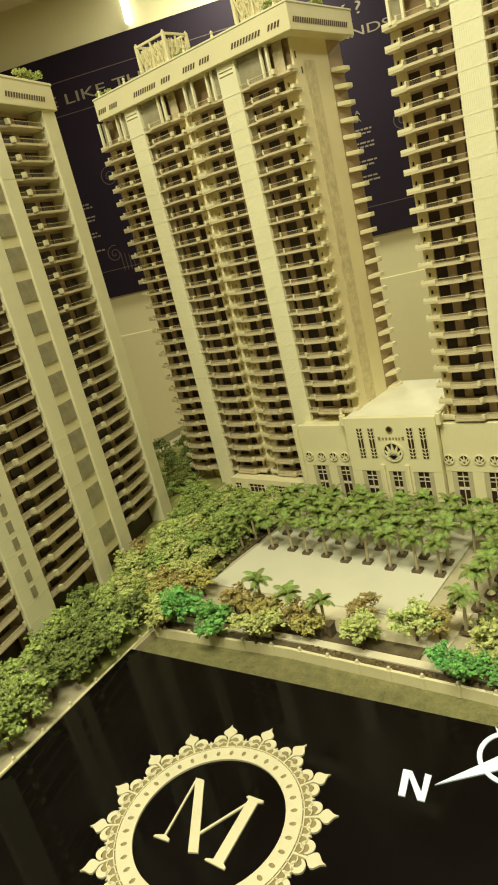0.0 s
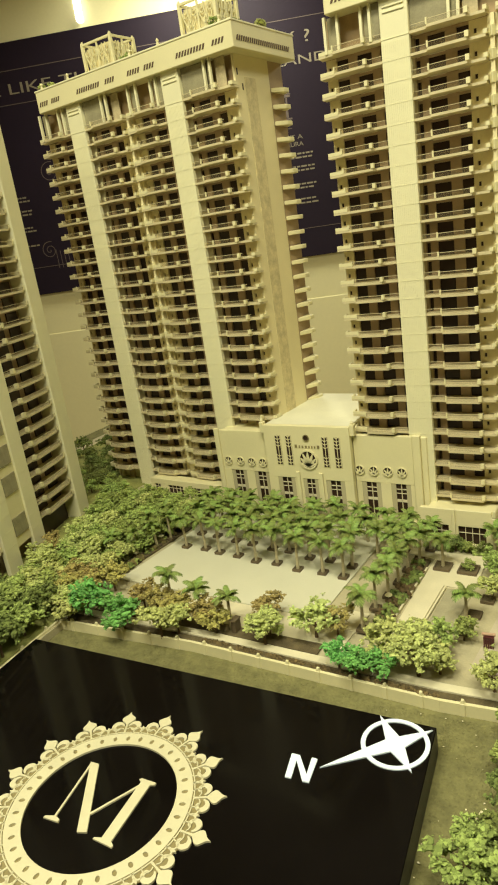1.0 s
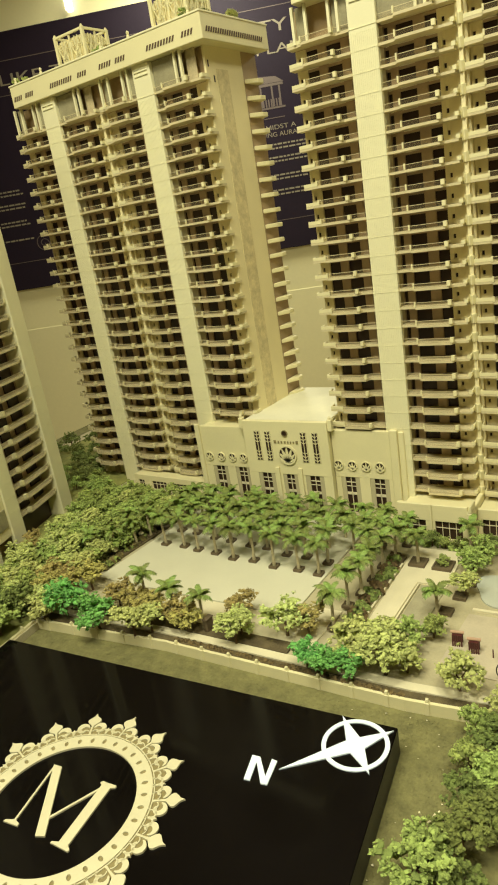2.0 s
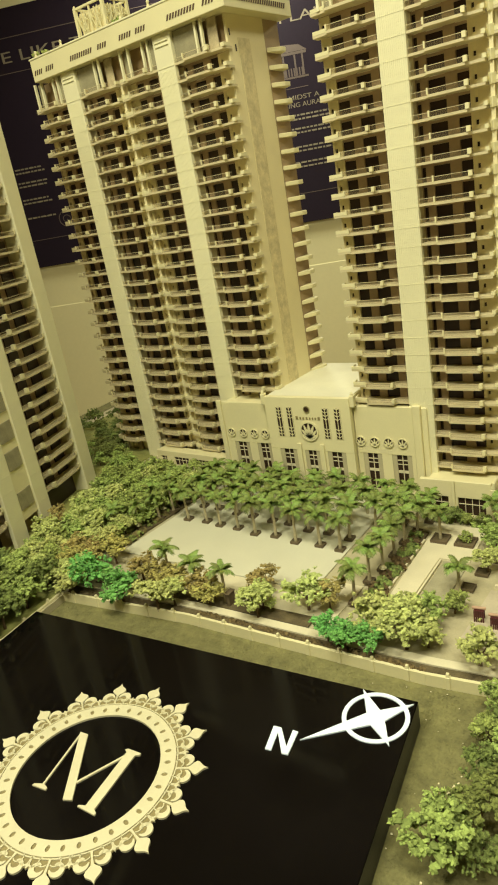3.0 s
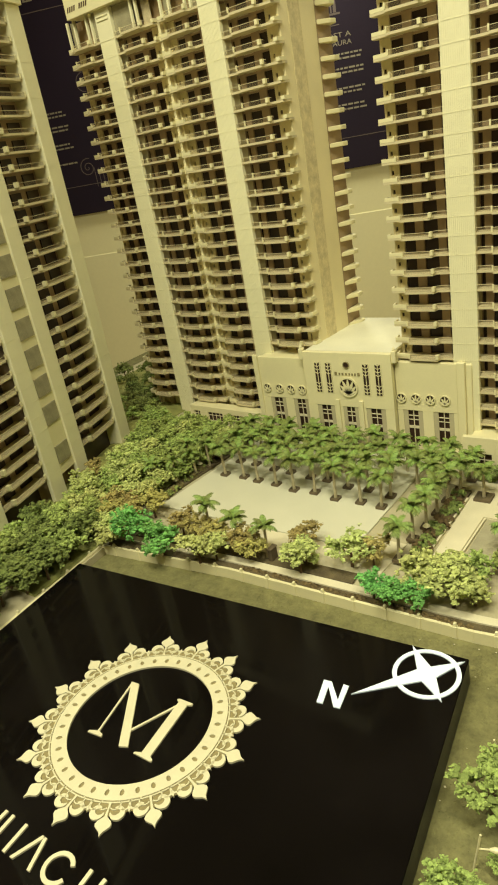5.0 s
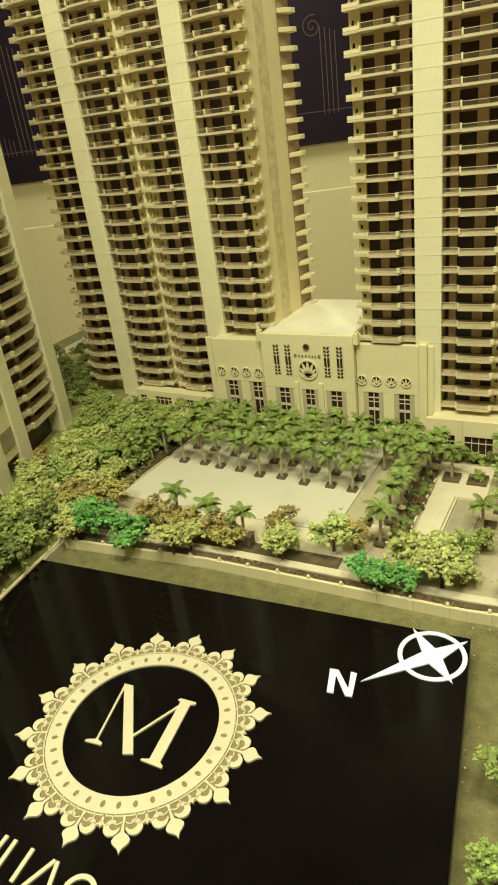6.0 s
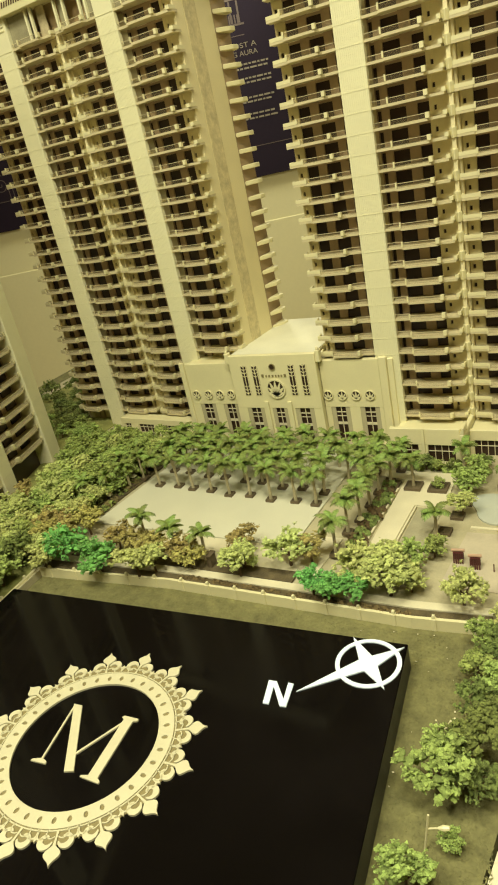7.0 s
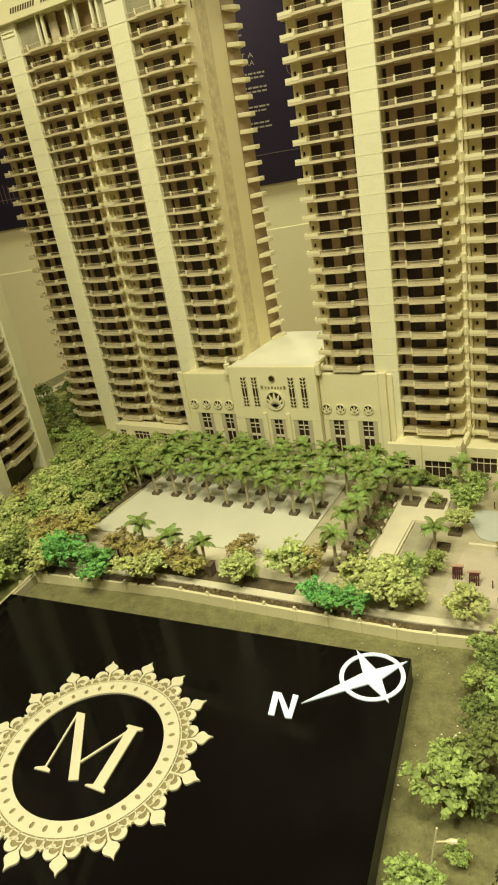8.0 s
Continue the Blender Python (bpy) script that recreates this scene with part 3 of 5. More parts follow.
def on_tower(at, x, y, z):
    p = at @ Vector((x, y, 0))
    return pose(p.x, p.y, z, 0, 0, math.degrees(at.to_euler().z))


for at, x, z in ((T2_AT, -0.202, ROOF), (T2_AT, 0.060, ROOF), (T3_AT, 0.060, ROOF3)):
    roof_lantern(on_tower(at, x, 0.066, z - 0.0005), 0.080, 0.066, 0.064)


def finial(m):
    bm = B()
    tube(bm, [(0, 0, 0), (0, 0, 0.004), (0, 0, 0.006), (0, 0, 0.010), (0, 0, 0.013)], [0.003, 0.003, 0.0018, 0.003, 0.0006], 8)
    o = solid("finial", bm, CREAM, "small cream finial on the roof parapet", "finial", group="parapet finials")
    o.matrix_basis = m


for x in (-0.345, -0.262, -0.085, -0.012, 0.130):
    finial(on_tower(T2_AT, x, -0.006, ROOF - 0.001))
for x in (-0.090, 0.014, 0.100):
    finial(on_tower(T3_AT, x, -0.006, ROOF3 - 0.001))


# ---- lobby block ----
def ring_xz(bm, x, z, r0, r1, y0, y1, n=24):
    for k in range(n):
        a, b = k * 2 * math.pi / n, (k + 1) * 2 * math.pi / n
        q = [(r1, a), (r1, b), (r0, b), (r0, a)]
        fr = [bm.verts.new((x + r * math.cos(v), y0, z + r * math.sin(v))) for r, v in q]
        bk = [bm.verts.new((p.co.x, y1, p.co.z)) for p in fr]
        bm.faces.new(fr)
        bm.faces.new((fr[0], fr[1], bk[1], bk[0]))
        bm.faces.new((fr[2], fr[3], bk[3], bk[2]))
    bmesh.ops.remove_doubles(bm, verts=bm.verts, dist=1e-6)


def petal_xz(bm, x, z, angle, length, width, y0, y1, bend=0.0):
    n = 6
    left, right = [], []
    for i in range(n + 1):
        s = i / n
        a = angle + bend * s
        cx, cz = x + length * s * math.cos(a), z + length * s * math.sin(a)
        w = width * math.sin(math.pi * (0.12 + 0.80 * s)) * 0.5
        left.append((cx - w * math.sin(a), cz + w * math.cos(a)))
        right.append((cx + w * math.sin(a), cz - w * math.cos(a)))
    loop = left + right[::-1]
    fr = [bm.verts.new((a, y0, b)) for a, b in loop]
    bk = [bm.verts.new((a, y1, b)) for a, b in loop]
    bm.faces.new(fr)
    for i in range(len(loop)):
        j = (i + 1) % len(loop)
        bm.faces.new((fr[i], fr[j], bk[j], bk[i]))


def roundel(parent, x, z, r, y, petals=5):
    bm = B()
    ring_xz(bm, x, z, r * 0.84, r, y - 0.0024, y, 24)
    o = part("roundel", bm, CREAM, parent, "round cream window with a palmette grille")
    bm = B()
    disc(bm, x, z, r * 0.86, y - 0.0007, y - 0.0001)
    part("roundel_glass", bm, DARK_GLASS, o)
    for i in range(petals):
        a = (i / (petals - 1) - 0.5) * 2.3
        reach = 0.70 * math.cos(a) + math.sqrt(0.84 ** 2 - (0.70 * math.sin(a)) ** 2)
        bm = B()
        petal_xz(bm, x, z - r * 0.70, math.pi / 2 - a, r * reach * 0.96, r * 0.30, y - 0.0019, y - 0.0008)
        part("leaf_bar", bm, CREAM, o)
    return o


def sash_window(parent, x0, x1, z0, z1, y, side_panels=True):
    bm = B()
    box(bm, x0, x1, y + 0.004, y + 0.006, z0, z1)
    w = part("window", bm, DARK_GLASS, parent, "dark lobby window with pale glazing bars")
    if side_panels:
        d = (x1 - x0) * 0.24
        for a, b in ((x0, x0 + d), (x1 - d, x1)):
            bm = B()
            box(bm, a, b, y + 0.0010, y + 0.0022, z0, z1)
            part("side_light", bm, FROST, w, "smoky translucent side light")
    xc = (x0 + x1) / 2
    for a, b, c, d in ((xc - 0.0007, xc + 0.0007, z0, z1), (x0, x1, z1 - 0.012, z1 - 0.0105), (x0, x1, (z0 + z1) * 0.5, (z0 + z1) * 0.5 + 0.005), (x0, x1, z1 - 0.020, z1 - 0.019)):
        bm = B()
        box(bm, a, b, y + 0.0024, y + 0.0038, c, d)
        part("glazing_bar", bm, FRAME, w)


def lobby():
    t = thing("lobby_block", "cream art deco lobby block with round palmette windows", "building")

    def front(x0, x1, y, top, holes, head):
        edges = [x0] + [v for h in holes for v in h] + [x1]
        for a, b in zip(edges[::2], edges[1::2]):
            bm = B()
            box(bm, a, b, y, y + 0.010, 0.0, head)
            part("pier", bm, CREAM, t)
        bm = B()
        box(bm, x0, x1, y, y + 0.010, head + 0.0001, top)
        part("front_wall", bm, CREAM, t, bevel=0.0006)
        for a, b in holes:
            sash_window(t, a, b, 0.0, head, y)

    front(-0.214, -0.0952, 0.014, 0.168, [(-0.196, -0.158), (-0.139, -0.103)], 0.079)
    front(0.0912, 0.206, 0.014, 0.168, [(0.102, 0.140), (0.160, 0.198)], 0.074)
    front(-0.095, 0.091, 0.0, 0.187, [(-0.074, -0.035), (-0.017, 0.016), (0.033, 0.073)], 0.077)
    bm = B()
    box(bm, -0.094, 0.090, 0.0102, 0.235, 0.0, 0.185)
    part("core", bm, CREAM, t)
    bm = B()
    box(bm, -0.213, -0.0952, 0.0242, 0.0790, 0.0, 0.165)
    part("wing_core", bm, CREAM, t)
    bm = B()
    box(bm, 0.0912, 0.205, 0.0242, 0.0436, 0.0, 0.165)
    part("wing_core", bm, CREAM, t)
    bm = B()
    box(bm, -0.0925, 0.0885, 0.0112, 0.2340, 0.1851, 0.1868)
    part("roof_deck", bm, ROOF_PALE, t, "pale flat roof deck")
    # stepped corner piers
    for x0, x1, y0, y1, h in ((0.2062, 0.221, 0.010, 0.040, 0.172), (0.2212, 0.232, 0.014, 0.044, 0.168), (-0.2255, -0.2142, 0.010, 0.017, 0.172)):
        bm = B()
        box(bm, x0, x1, y0, y1, 0.0, h)
        part("corner_pier", bm, CREAM, t, bevel=0.0012)
    for x in (-0.0995, 0.0955):
        bm = B()
        prism(bm, [(x - 0.0045, 0.0015), (x + 0.0045, 0.0015), (x + 0.0045, 0.0135), (x - 0.0045, 0.0135)], 0.169, 0.192)
        part("parapet_block", bm, CREAM, t, bevel=0.0012)
        bm = B()
        tube(bm, [(x, 0.006, 0.1922), (x, 0.006, 0.195), (x, 0.006, 0.1985)], [0.003, 0.0032, 0.001], 8)
        part("parapet_knob", bm, CREAM, t)
    for x in (-0.026, 0.0245):
        bm = B()
        box(bm, x - 0.004, x + 0.004, -0.004, -0.0002, 0.0, 0.092)
        part("fin", bm, CREAM, t, bevel=0.0005)
    for x in (-0.199, -0.169, -0.141, -0.114):
        roundel(t, x, 0.1005, 0.0098, 0.0138)
    for x in (0.1005, 0.1285, 0.156, 0.183):
        roundel(t, x, 0.0985, 0.0098, 0.0138)
    roundel(t, 0.0, 0.1185, 0.0205, -0.0003, 7)
    bm = B()
    ring_xz(bm, 0.0, 0.1635, 0.0052, 0.0066, -0.0022, -0.0002)
    o = part("badge", bm, GOLD_DARK, t, "small round dull gold badge")
    bm = B()
    disc(bm, 0.0, 0.1635, 0.0053, -0.0012, -0.0001)
    part("badge_disc", bm, DARK_GLASS, o)
    # name line: plain bars
    x = -0.0275
    for w, h in ((0.0078, 0.0068), (0.0046, 0.0052), (0.0056, 0.0052), (0.0060, 0.0052), (0.0044, 0.0052), (0.0044, 0.0052), (0.0046, 0.0052), (0.0074, 0.0068)):
        bm = B()
        box(bm, x + w * 0.15, x + w * 0.75, -0.0012, -0.0001, 0.1425, 0.1425 + h * 0.9)
        part("name_bar", bm, GOLD_DARK, t)
        x += w + 0.0016
    # tall slot grilles
    for x in (-0.0635, -0.0395, 0.0395, 0.0645):
        bm = B()
        box(bm, x - 0.0066, x + 0.0066, -0.0006, -0.0001, 0.105, 0.1665)
        g = part("slot_window", bm, DARK_GLASS, t, "tall dark slot with a cream geometric grille")
        for dx in (-0.0062, 0.0, 0.0062):
            bm = B()
            box(bm, x + dx - 0.0006, x + dx + 0.0006, -0.0016, -0.0007, 0.105, 0.1665)
            part("grille_bar", bm, CREAM, g)
        for i in range(9):
            z = 0.108 + i * 0.0070
            if i in (3, 4):
                continue
            for sx in (-1, 1):
                bm = B()
                prism_xz(bm, [(x + sx * 0.0006, z), (x + sx * 0.0056, z + 0.0030), (x + sx * 0.0056, z + 0.0042), (x + sx * 0.0006, z + 0.0016)], -0.0015, -0.0008)
                part("grille_chevron", bm, CREAM, g)
    return t


lobby()


def arcade(label, x0, x1, y, top, holes, depth, fascia=0.0134, deck=0.001):
    t = thing("arcade", label, "building", group="low arcades")
    edges = [x0] + [v for h in holes for v in h] + [x1]
    for a, b in zip(edges[::2], edges[1::2]):
        bm = B()
        box(bm, a, b, y, y + 0.008, 0.0, top - fascia - 0.0001)
        part("pier", bm, CREAM, t)
    bm = B()
    box(bm, x0, x1, y, y + 0.008, top - fascia, top)
    part("fascia", bm, CREAM, t, bevel=0.0006)
    bm = B()
    box(bm, x0, x1, y + 0.0082, y + depth, 0.0, top - deck)
    part("roof_block", bm, CREAM, t)
    for a, b in holes:
        bm = B()
        box(bm, a, b, y + 0.004, y + 0.006, 0.0, top - fascia - 0.0002)
        w = part("window", bm, DARK_GLASS, t, "dark shop window with pale glazing bars")
        n = max(2, int((b - a) / 0.010))
        for i in range(1, n):
            bm = B()
            xx = a + (b - a) * i / n
            box(bm, xx - 0.0005, xx + 0.0005, y + 0.0026, y + 0.0038, 0.0, top - fascia - 0.0002)
            part("glazing_bar", bm, FRAME, w)
        bm = B()
        box(bm, a, b, y + 0.0022, y + 0.0034, (top - fascia - 0.0002) * 0.62, (top - fascia - 0.0002) * 0.62 + 0.001)
        part("glazing_bar", bm, FRAME, w)
    return t


podium = arcade("low cream podium with a parapet and dark grid windows", 0.2335, 0.3530, -0.050, 0.0630, [(0.243, 0.282), (0.298, 0.344)], 0.090, 0.0300, 0.0200)
bm = B()
box(bm, 0.2885, 0.2940, -0.0530, -0.0502, 0.0, 0.0645)
part("pilaster", bm, CREAM, podium, bevel=0.0005)
bm = B()
box(bm, 0.2965, 0.3455, -0.0540, -0.0502, 0.0, 0.0032)
part("sill", bm, CREAM, podium, bevel=0.0004)
arcade("low cream arcade beside a tall pier", 0.362, 0.60, -0.020, 0.048, [(0.369, 0.412), (0.425, 0.47)], 0.060, 0.0190, 0.006)
low = arcade("low cream arcade under the tower", -0.2300, -0.0120, -0.0300, 0.034, [(-0.219, -0.200), (-0.176, -0.130), (-0.112, -0.060)], 0.029)
low.matrix_basis = T2_AT
bm = B()
box(bm, 0.3532, 0.3612, -0.056, 0.036, 0.0, 0.056)
prism_xz(bm, [(0.3532, 0.0561), (0.3612, 0.0561), (0.3612, 0.0690), (0.3580, 0.0690)], -0.056, -0.030)
solid("gate_pier", bm, CREAM, "tall cream pier between the low arcades", "pier", bevel=0.0012)


# ---- fence ----
def fence_run(points, step, label):
    t = thing("fence", label, "fence", group="boundary fence")
    for (xa, ya), (xb, yb) in zip(points, points[1:]):
        d = Vector((xb - xa, yb - ya))
        n = Vector((-d.y, d.x)).normalized() * 0.0022
        bm = B()
        prism(bm, [(xa - n.x, ya - n.y), (xb - n.x, yb - n.y), (xb + n.x, yb + n.y), (xa + n.x, ya + n.y)], -0.0129, 0.0035)
        part("panel", bm, CREAM, t)
        k = max(1, round(d.length / step))
        for i in range(k):
            x, y = xa + d.x * (i + 0.5) / k, ya + d.y * (i + 0.5) / k
            bm = B()
            box(bm, -0.0030, 0.0030, -0.0034, 0.0034, -0.0129, 0.0046)
            o = part("post", bm, CREAM, t, bevel=0.0005)
            turn = math.atan2(d.y, d.x)
            o.location, o.rotation_euler = (x, y, 0), (0, 0, turn)
            bm = B()
            box(bm, -0.0022, 0.0022, -0.0024, 0.0024, 0.0047, 0.0092)
            bmesh.ops.scale(bm, vec=(0.75, 0.75, 1), verts=[v for v in bm.verts if v.co.z > 0.008])
            o = part("post_cap", bm, CREAM, t, bevel=0.0004)
            o.location, o.rotation_euler = (x, y, 0), (0, 0, turn)
    return t


fence_run([(-0.236, -0.474), (0.0135, -0.450), (0.375, -0.445), (0.478, -0.434)], 0.047, "low cream boundary wall with capped posts")
fence_run([(-0.238, -0.478), (-0.212, -0.79)], 0.055, "low cream boundary wall beside the black board")
bm = B()
prism(bm, [(-0.20, -0.4465), (0.0135, -0.4345), (0.375, -0.4290), (0.47, -0.4200), (0.47, -0.4075), (0.375, -0.4155), (0.0135, -0.4205), (-0.20, -0.4330)], 0.0002, 0.0040)
solid("kerb", bm, PATHWAY, "cream raised path behind the boundary wall", "kerb", "structure", bevel=0.0005)
bm = B()
prism(bm, [(-0.228, -0.4690), (0.0135, -0.4465), (0.375, -0.4420), (0.465, -0.4325), (0.465, -0.4212), (0.375, -0.4300), (0.0135, -0.4355), (-0.228, -0.4500)], 0.0002, 0.0026)
solid("soil_bed", bm, SOIL, "dark brown soil bed behind the boundary wall", "soil", "structure")
bm = B()
prism(bm, [(-0.20, -0.4310), (0.0135, -0.4190), (0.20, -0.4160), (0.20, -0.392), (-0.10, -0.398), (-0.20, -0.400)], 0.0020, 0.0036)
solid("soil_bed", bm, SOIL, "dark brown soil bed under the shrubs", "soil", "structure")
bm = B()
prism(bm, [(0.2465, -0.325), (0.2680, -0.325), (0.2715, -0.125), (0.2480, -0.125)], 0.0002, 0.0040)
solid("soil_bed", bm, SOIL, "dark planting bed beside the walkway", "soil", "structure")
bm = B()
prism(bm, [(0.3155, -0.335), (0.3500, -0.335), (0.3560, -0.1990), (0.3185, -0.1990)], 0.0002, 0.0016)
solid("lawn", bm, GREY_LAWN, "greyish lawn strip beside the walkway", "lawn", "structure")
bm = B()
prism(bm, [(-0.262, -0.34), (-0.2400, -0.34), (-0.2190, -0.10), (-0.240, -0.10)], 0.0002, 0.0036)
solid("soil_bed", bm, SOIL, "brown planting bed along the plaza", "soil", "structure")


# ---- crest, compass and lettering on the board ----
CX, CY, BZ = 0.1087, -0.7403, 0.0231


def crest():
    t = thing("crest", "pale gold round crest with scrolls and fleur tips", "crest", pose(CX, CY, BZ, 0, 0, 1.6) @ Matrix.Diagonal((1.0215, 1.0215, 1, 1)))
    holes = 36
    # ring pierced by oval holes, sector by sector
    bm = B()
    for k in range(holes):
        a0 = k * 2 * math.pi / holes
        half = math.pi / holes
        m = 16
        hole, rim = [], []
        for i in range(m):
            v = i * 2 * math.pi / m
            hole.append((0.0866 + 0.0034 * math.cos(v), a0 + 0.0022 / 0.0866 * math.sin(v)))
            c, q = math.cos(v), math.sin(v)
            f = 1 / max(abs(c), abs(q))
            rim.append((0.0865 + 0.0083 * c * f, a0 + half * q * f))
        for i in range(m):
            l = (i + 1) % m
            loop = [(r * math.cos(b), r * math.sin(b)) for r, b in (rim[i], rim[l], hole[l], hole[i])]
            prism(bm, loop, 0.0, 0.0024)
    bmesh.ops.remove_doubles(bm, verts=bm.verts, dist=1e-6)
    part("ring", bm, GOLD, t, "pale gold ring pierced by oval holes")
    bm = B()
    n = 192

    def scallop(a):
        return 0.1045 + 0.0048 * abs(math.cos(8 * (a - 0.04))) ** 0.6

    def band(bm, inner, outer, z0, z1):
        for k in range(n):
            a, b = k * 2 * math.pi / n, (k + 1) * 2 * math.pi / n
            prism(bm, [(r * math.cos(v), r * math.sin(v)) for r, v in ((outer(a), a), (outer(b), b), (inner, b), (inner, a))], z0, z1)
        bmesh.ops.remove_doubles(bm, verts=bm.verts, dist=1e-6)

    band(bm, 0.0815, scallop, 0.0, 0.0009)
    part("backing", bm, GOLD_DARK, t, "gold backing plate darkened for the shade between scrolls")
    bm = B()
    band(bm, 0.0960, lambda a: 0.0972, 0.0010, 0.0022)
    part("outline", bm, GOLD, t, "thin gold line round the ring")
    tip = B()
    half = [(0.1105, 0.0014), (0.1125, 0.0034), (0.1150, 0.0064), (0.1178, 0.0080), (0.1204, 0.0074), (0.1228, 0.0050), (0.1250, 0.0024), (0.1274, 0.0009)]
    prism(tip, [(0.0972, 0.0012), (0.1040, 0.0009)] + half + [(0.1302, 0.0)] + [(a, -b) for a, b in half[::-1]] + [(0.1040, -0.0009), (0.0972, -0.0012)], 0.0, 0.0022)
    tip_me = mesh_of("fleur_tip", tip, GOLD)

    def ribbon(path, widths):
        """One curling band with its width given from point to point."""
        bm = B()
        rows = []
        for i, (x, y) in enumerate(path):
            xa, ya = path[max(i - 1, 0)]
            xb, yb = path[min(i + 1, len(path) - 1)]
            f = i / (len(path) - 1) * (len(widths) - 1)
            k = min(int(f), len(widths) - 2)
            w = widths[k] + (widths[k + 1] - widths[k]) * (f - k)
            d = Vector((xb - xa, yb - ya)).normalized() * w * 0.5
            rows.append([bm.verts.new((x + d.y * q, y - d.x * q, h)) for q, h in ((1, 0), (1, 0.0022), (-1, 0.0022), (-1, 0))])
        for a, b in zip(rows, rows[1:]):
            for i in range(4):
                l = (i + 1) % 4
                bm.faces.new((a[i], a[l], b[l], b[i]))
        bm.faces.new(rows[0])
        bm.faces.new(rows[-1][::-1])
        return bm

    def arc(cx, cy, r, a0, a1, shrink=1.0, m=18):
        return [(cx + r * (1 + (shrink - 1) * i / m) * math.cos(a0 + (a1 - a0) * i / m), cy + r * (1 + (shrink - 1) * i / m) * math.sin(a0 + (a1 - a0) * i / m)) for i in range(m + 1)]

    petals = [mesh_of("fleur_petal", ribbon(arc(0.1055, q * 0.0096, 0.0068, q * -1.35, q * 3.9, 0.55), (0.0012, 0.0040, 0.0062, 0.0056, 0.0036, 0.0040, 0.0022)), GOLD) for q in (-1, 1)]
    stems = [mesh_of("curl", ribbon(arc(0.0985, q * 0.0060, 0.0044, q * 2.6, q * -0.9, 1.25), (0.0010, 0.0013, 0.0010)), GOLD) for q in (-1, 1)]
    ogees = [mesh_of("link_curl", ribbon(arc(0.1000, q * 0.0046, 0.0055, q * -2.6, q * 0.75, 0.8), (0.0010, 0.0015, 0.0022)), GOLD) for q in (-1, 1)]
    link = B()
    prism(link, [(0.0985, 0.0), (0.1030, 0.0022), (0.1078, 0.0), (0.1030, -0.0022)], 0.0, 0.0021)
    link_me = mesh_of("lozenge", link, GOLD)
    for k in range(16):
        a = k * 2 * math.pi / 16 + 0.04
        part("fleur_tip", tip_me, GOLD, t).rotation_euler = (0, 0, a)
        for me in petals:
            part("fleur_petal", me, GOLD, t).rotation_euler = (0, 0, a)
        for me in stems:
            part("curl", me, GOLD, t).rotation_euler = (0, 0, a)
        for me in ogees:
            part("link_curl", me, GOLD, t).rotation_euler = (0, 0, a + math.pi / 16)
        part("lozenge", link_me, GOLD, t).rotation_euler = (0, 0, a + math.pi / 16)
    return t


crest()


def crest_mark():
    t = thing("crest_mark", "pale gold zigzag monogram inside the crest", "emblem", pose(0.1050, -0.7370, BZ))
    strokes = [
        ("thick_stroke", [(-0.0465, 0.035), (-0.0350, 0.036), (0.0165, -0.036), (0.0065, -0.040)], 0.0020),
        ("thin_stroke", [(-0.0452, 0.033), (-0.0425, 0.031), (-0.0280, -0.036), (-0.0303, -0.036)], 0.0017),
        ("foot", [(-0.0400, -0.0415), (-0.0395, -0.0390), (-0.0300, -0.0350), (-0.0275, -0.0350), (-0.0215, -0.0365), (-0.0205, -0.0395)], 0.0019),
        ("thin_stroke", [(0.0002, -0.0215), (0.0300, 0.0370), (0.0326, 0.0365), (0.0026, -0.0225)], 0.0018),
        ("thick_stroke", [(0.0265, 0.0365), (0.0385, 0.0370), (0.0470, -0.0365), (0.0350, -0.0365)], 0.0020),
        ("foot", [(0.0225, 0.0370), (0.0245, 0.0395), (0.0430, 0.0405), (0.0435, 0.0380), (0.0385, 0.0355), (0.0270, 0.0350)], 0.0019),
        ("foot", [(0.0270, -0.0390), (0.0275, -0.0370), (0.0350, -0.0345), (0.0470, -0.0340), (0.0515, -0.0365), (0.0515, -0.0390)], 0.0019),
    ]
    for name, pts, h in strokes:
        bm = B()
        prism(bm, pts, 0.0, h)
        part(name, bm, GOLD, t)


crest_mark()


def compass():
    t = thing("compass_rose", "bright white raised compass star in a ring", "compass", pose(0.3580, -0.5505, BZ))
    n = 48
    bm = B()
    for k in range(n):
        a, b = k * 2 * math.pi / n, (k + 1) * 2 * math.pi / n
        prism(bm, [(0.0362 * math.cos(a), 0.0362 * math.sin(a)), (0.0362 * math.cos(b), 0.0362 * math.sin(b)), (0.0312 * math.cos(b), 0.0312 * math.sin(b)), (0.0312 * math.cos(a), 0.0312 * math.sin(a))], 0.0, 0.0013)
    bmesh.ops.remove_doubles(bm, verts=bm.verts, dist=1e-6)
    part("ring", bm, WHITE, t)
    bm = B()
    prism(bm, [(-0.060, -0.0605), (-0.0005, -0.0130), (0.028, -0.0315), (0.0115, -0.0020), (0.0310, 0.0325), (0.0010, 0.0105), (-0.0290, 0.0335), (-0.0110, 0.0010)], 0.0, 0.0016)
    part("star", bm, WHITE, t)
    bm = B()
    prism(bm, [(0.2700, -0.636), (0.2768, -0.6352), (0.2712, -0.6115), (0.2890, -0.6342), (0.2962, -0.6332), (0.2912, -0.6020), (0.2846, -0.6020), (0.2893, -0.6245), (0.2715, -0.6040), (0.2622, -0.6050)], 0.0, 0.0015)
    o = solid("compass_letter", bm, WHITE, "bright white raised letter N beside the compass", "letter")
    o.location = (0, 0, BZ)


compass()

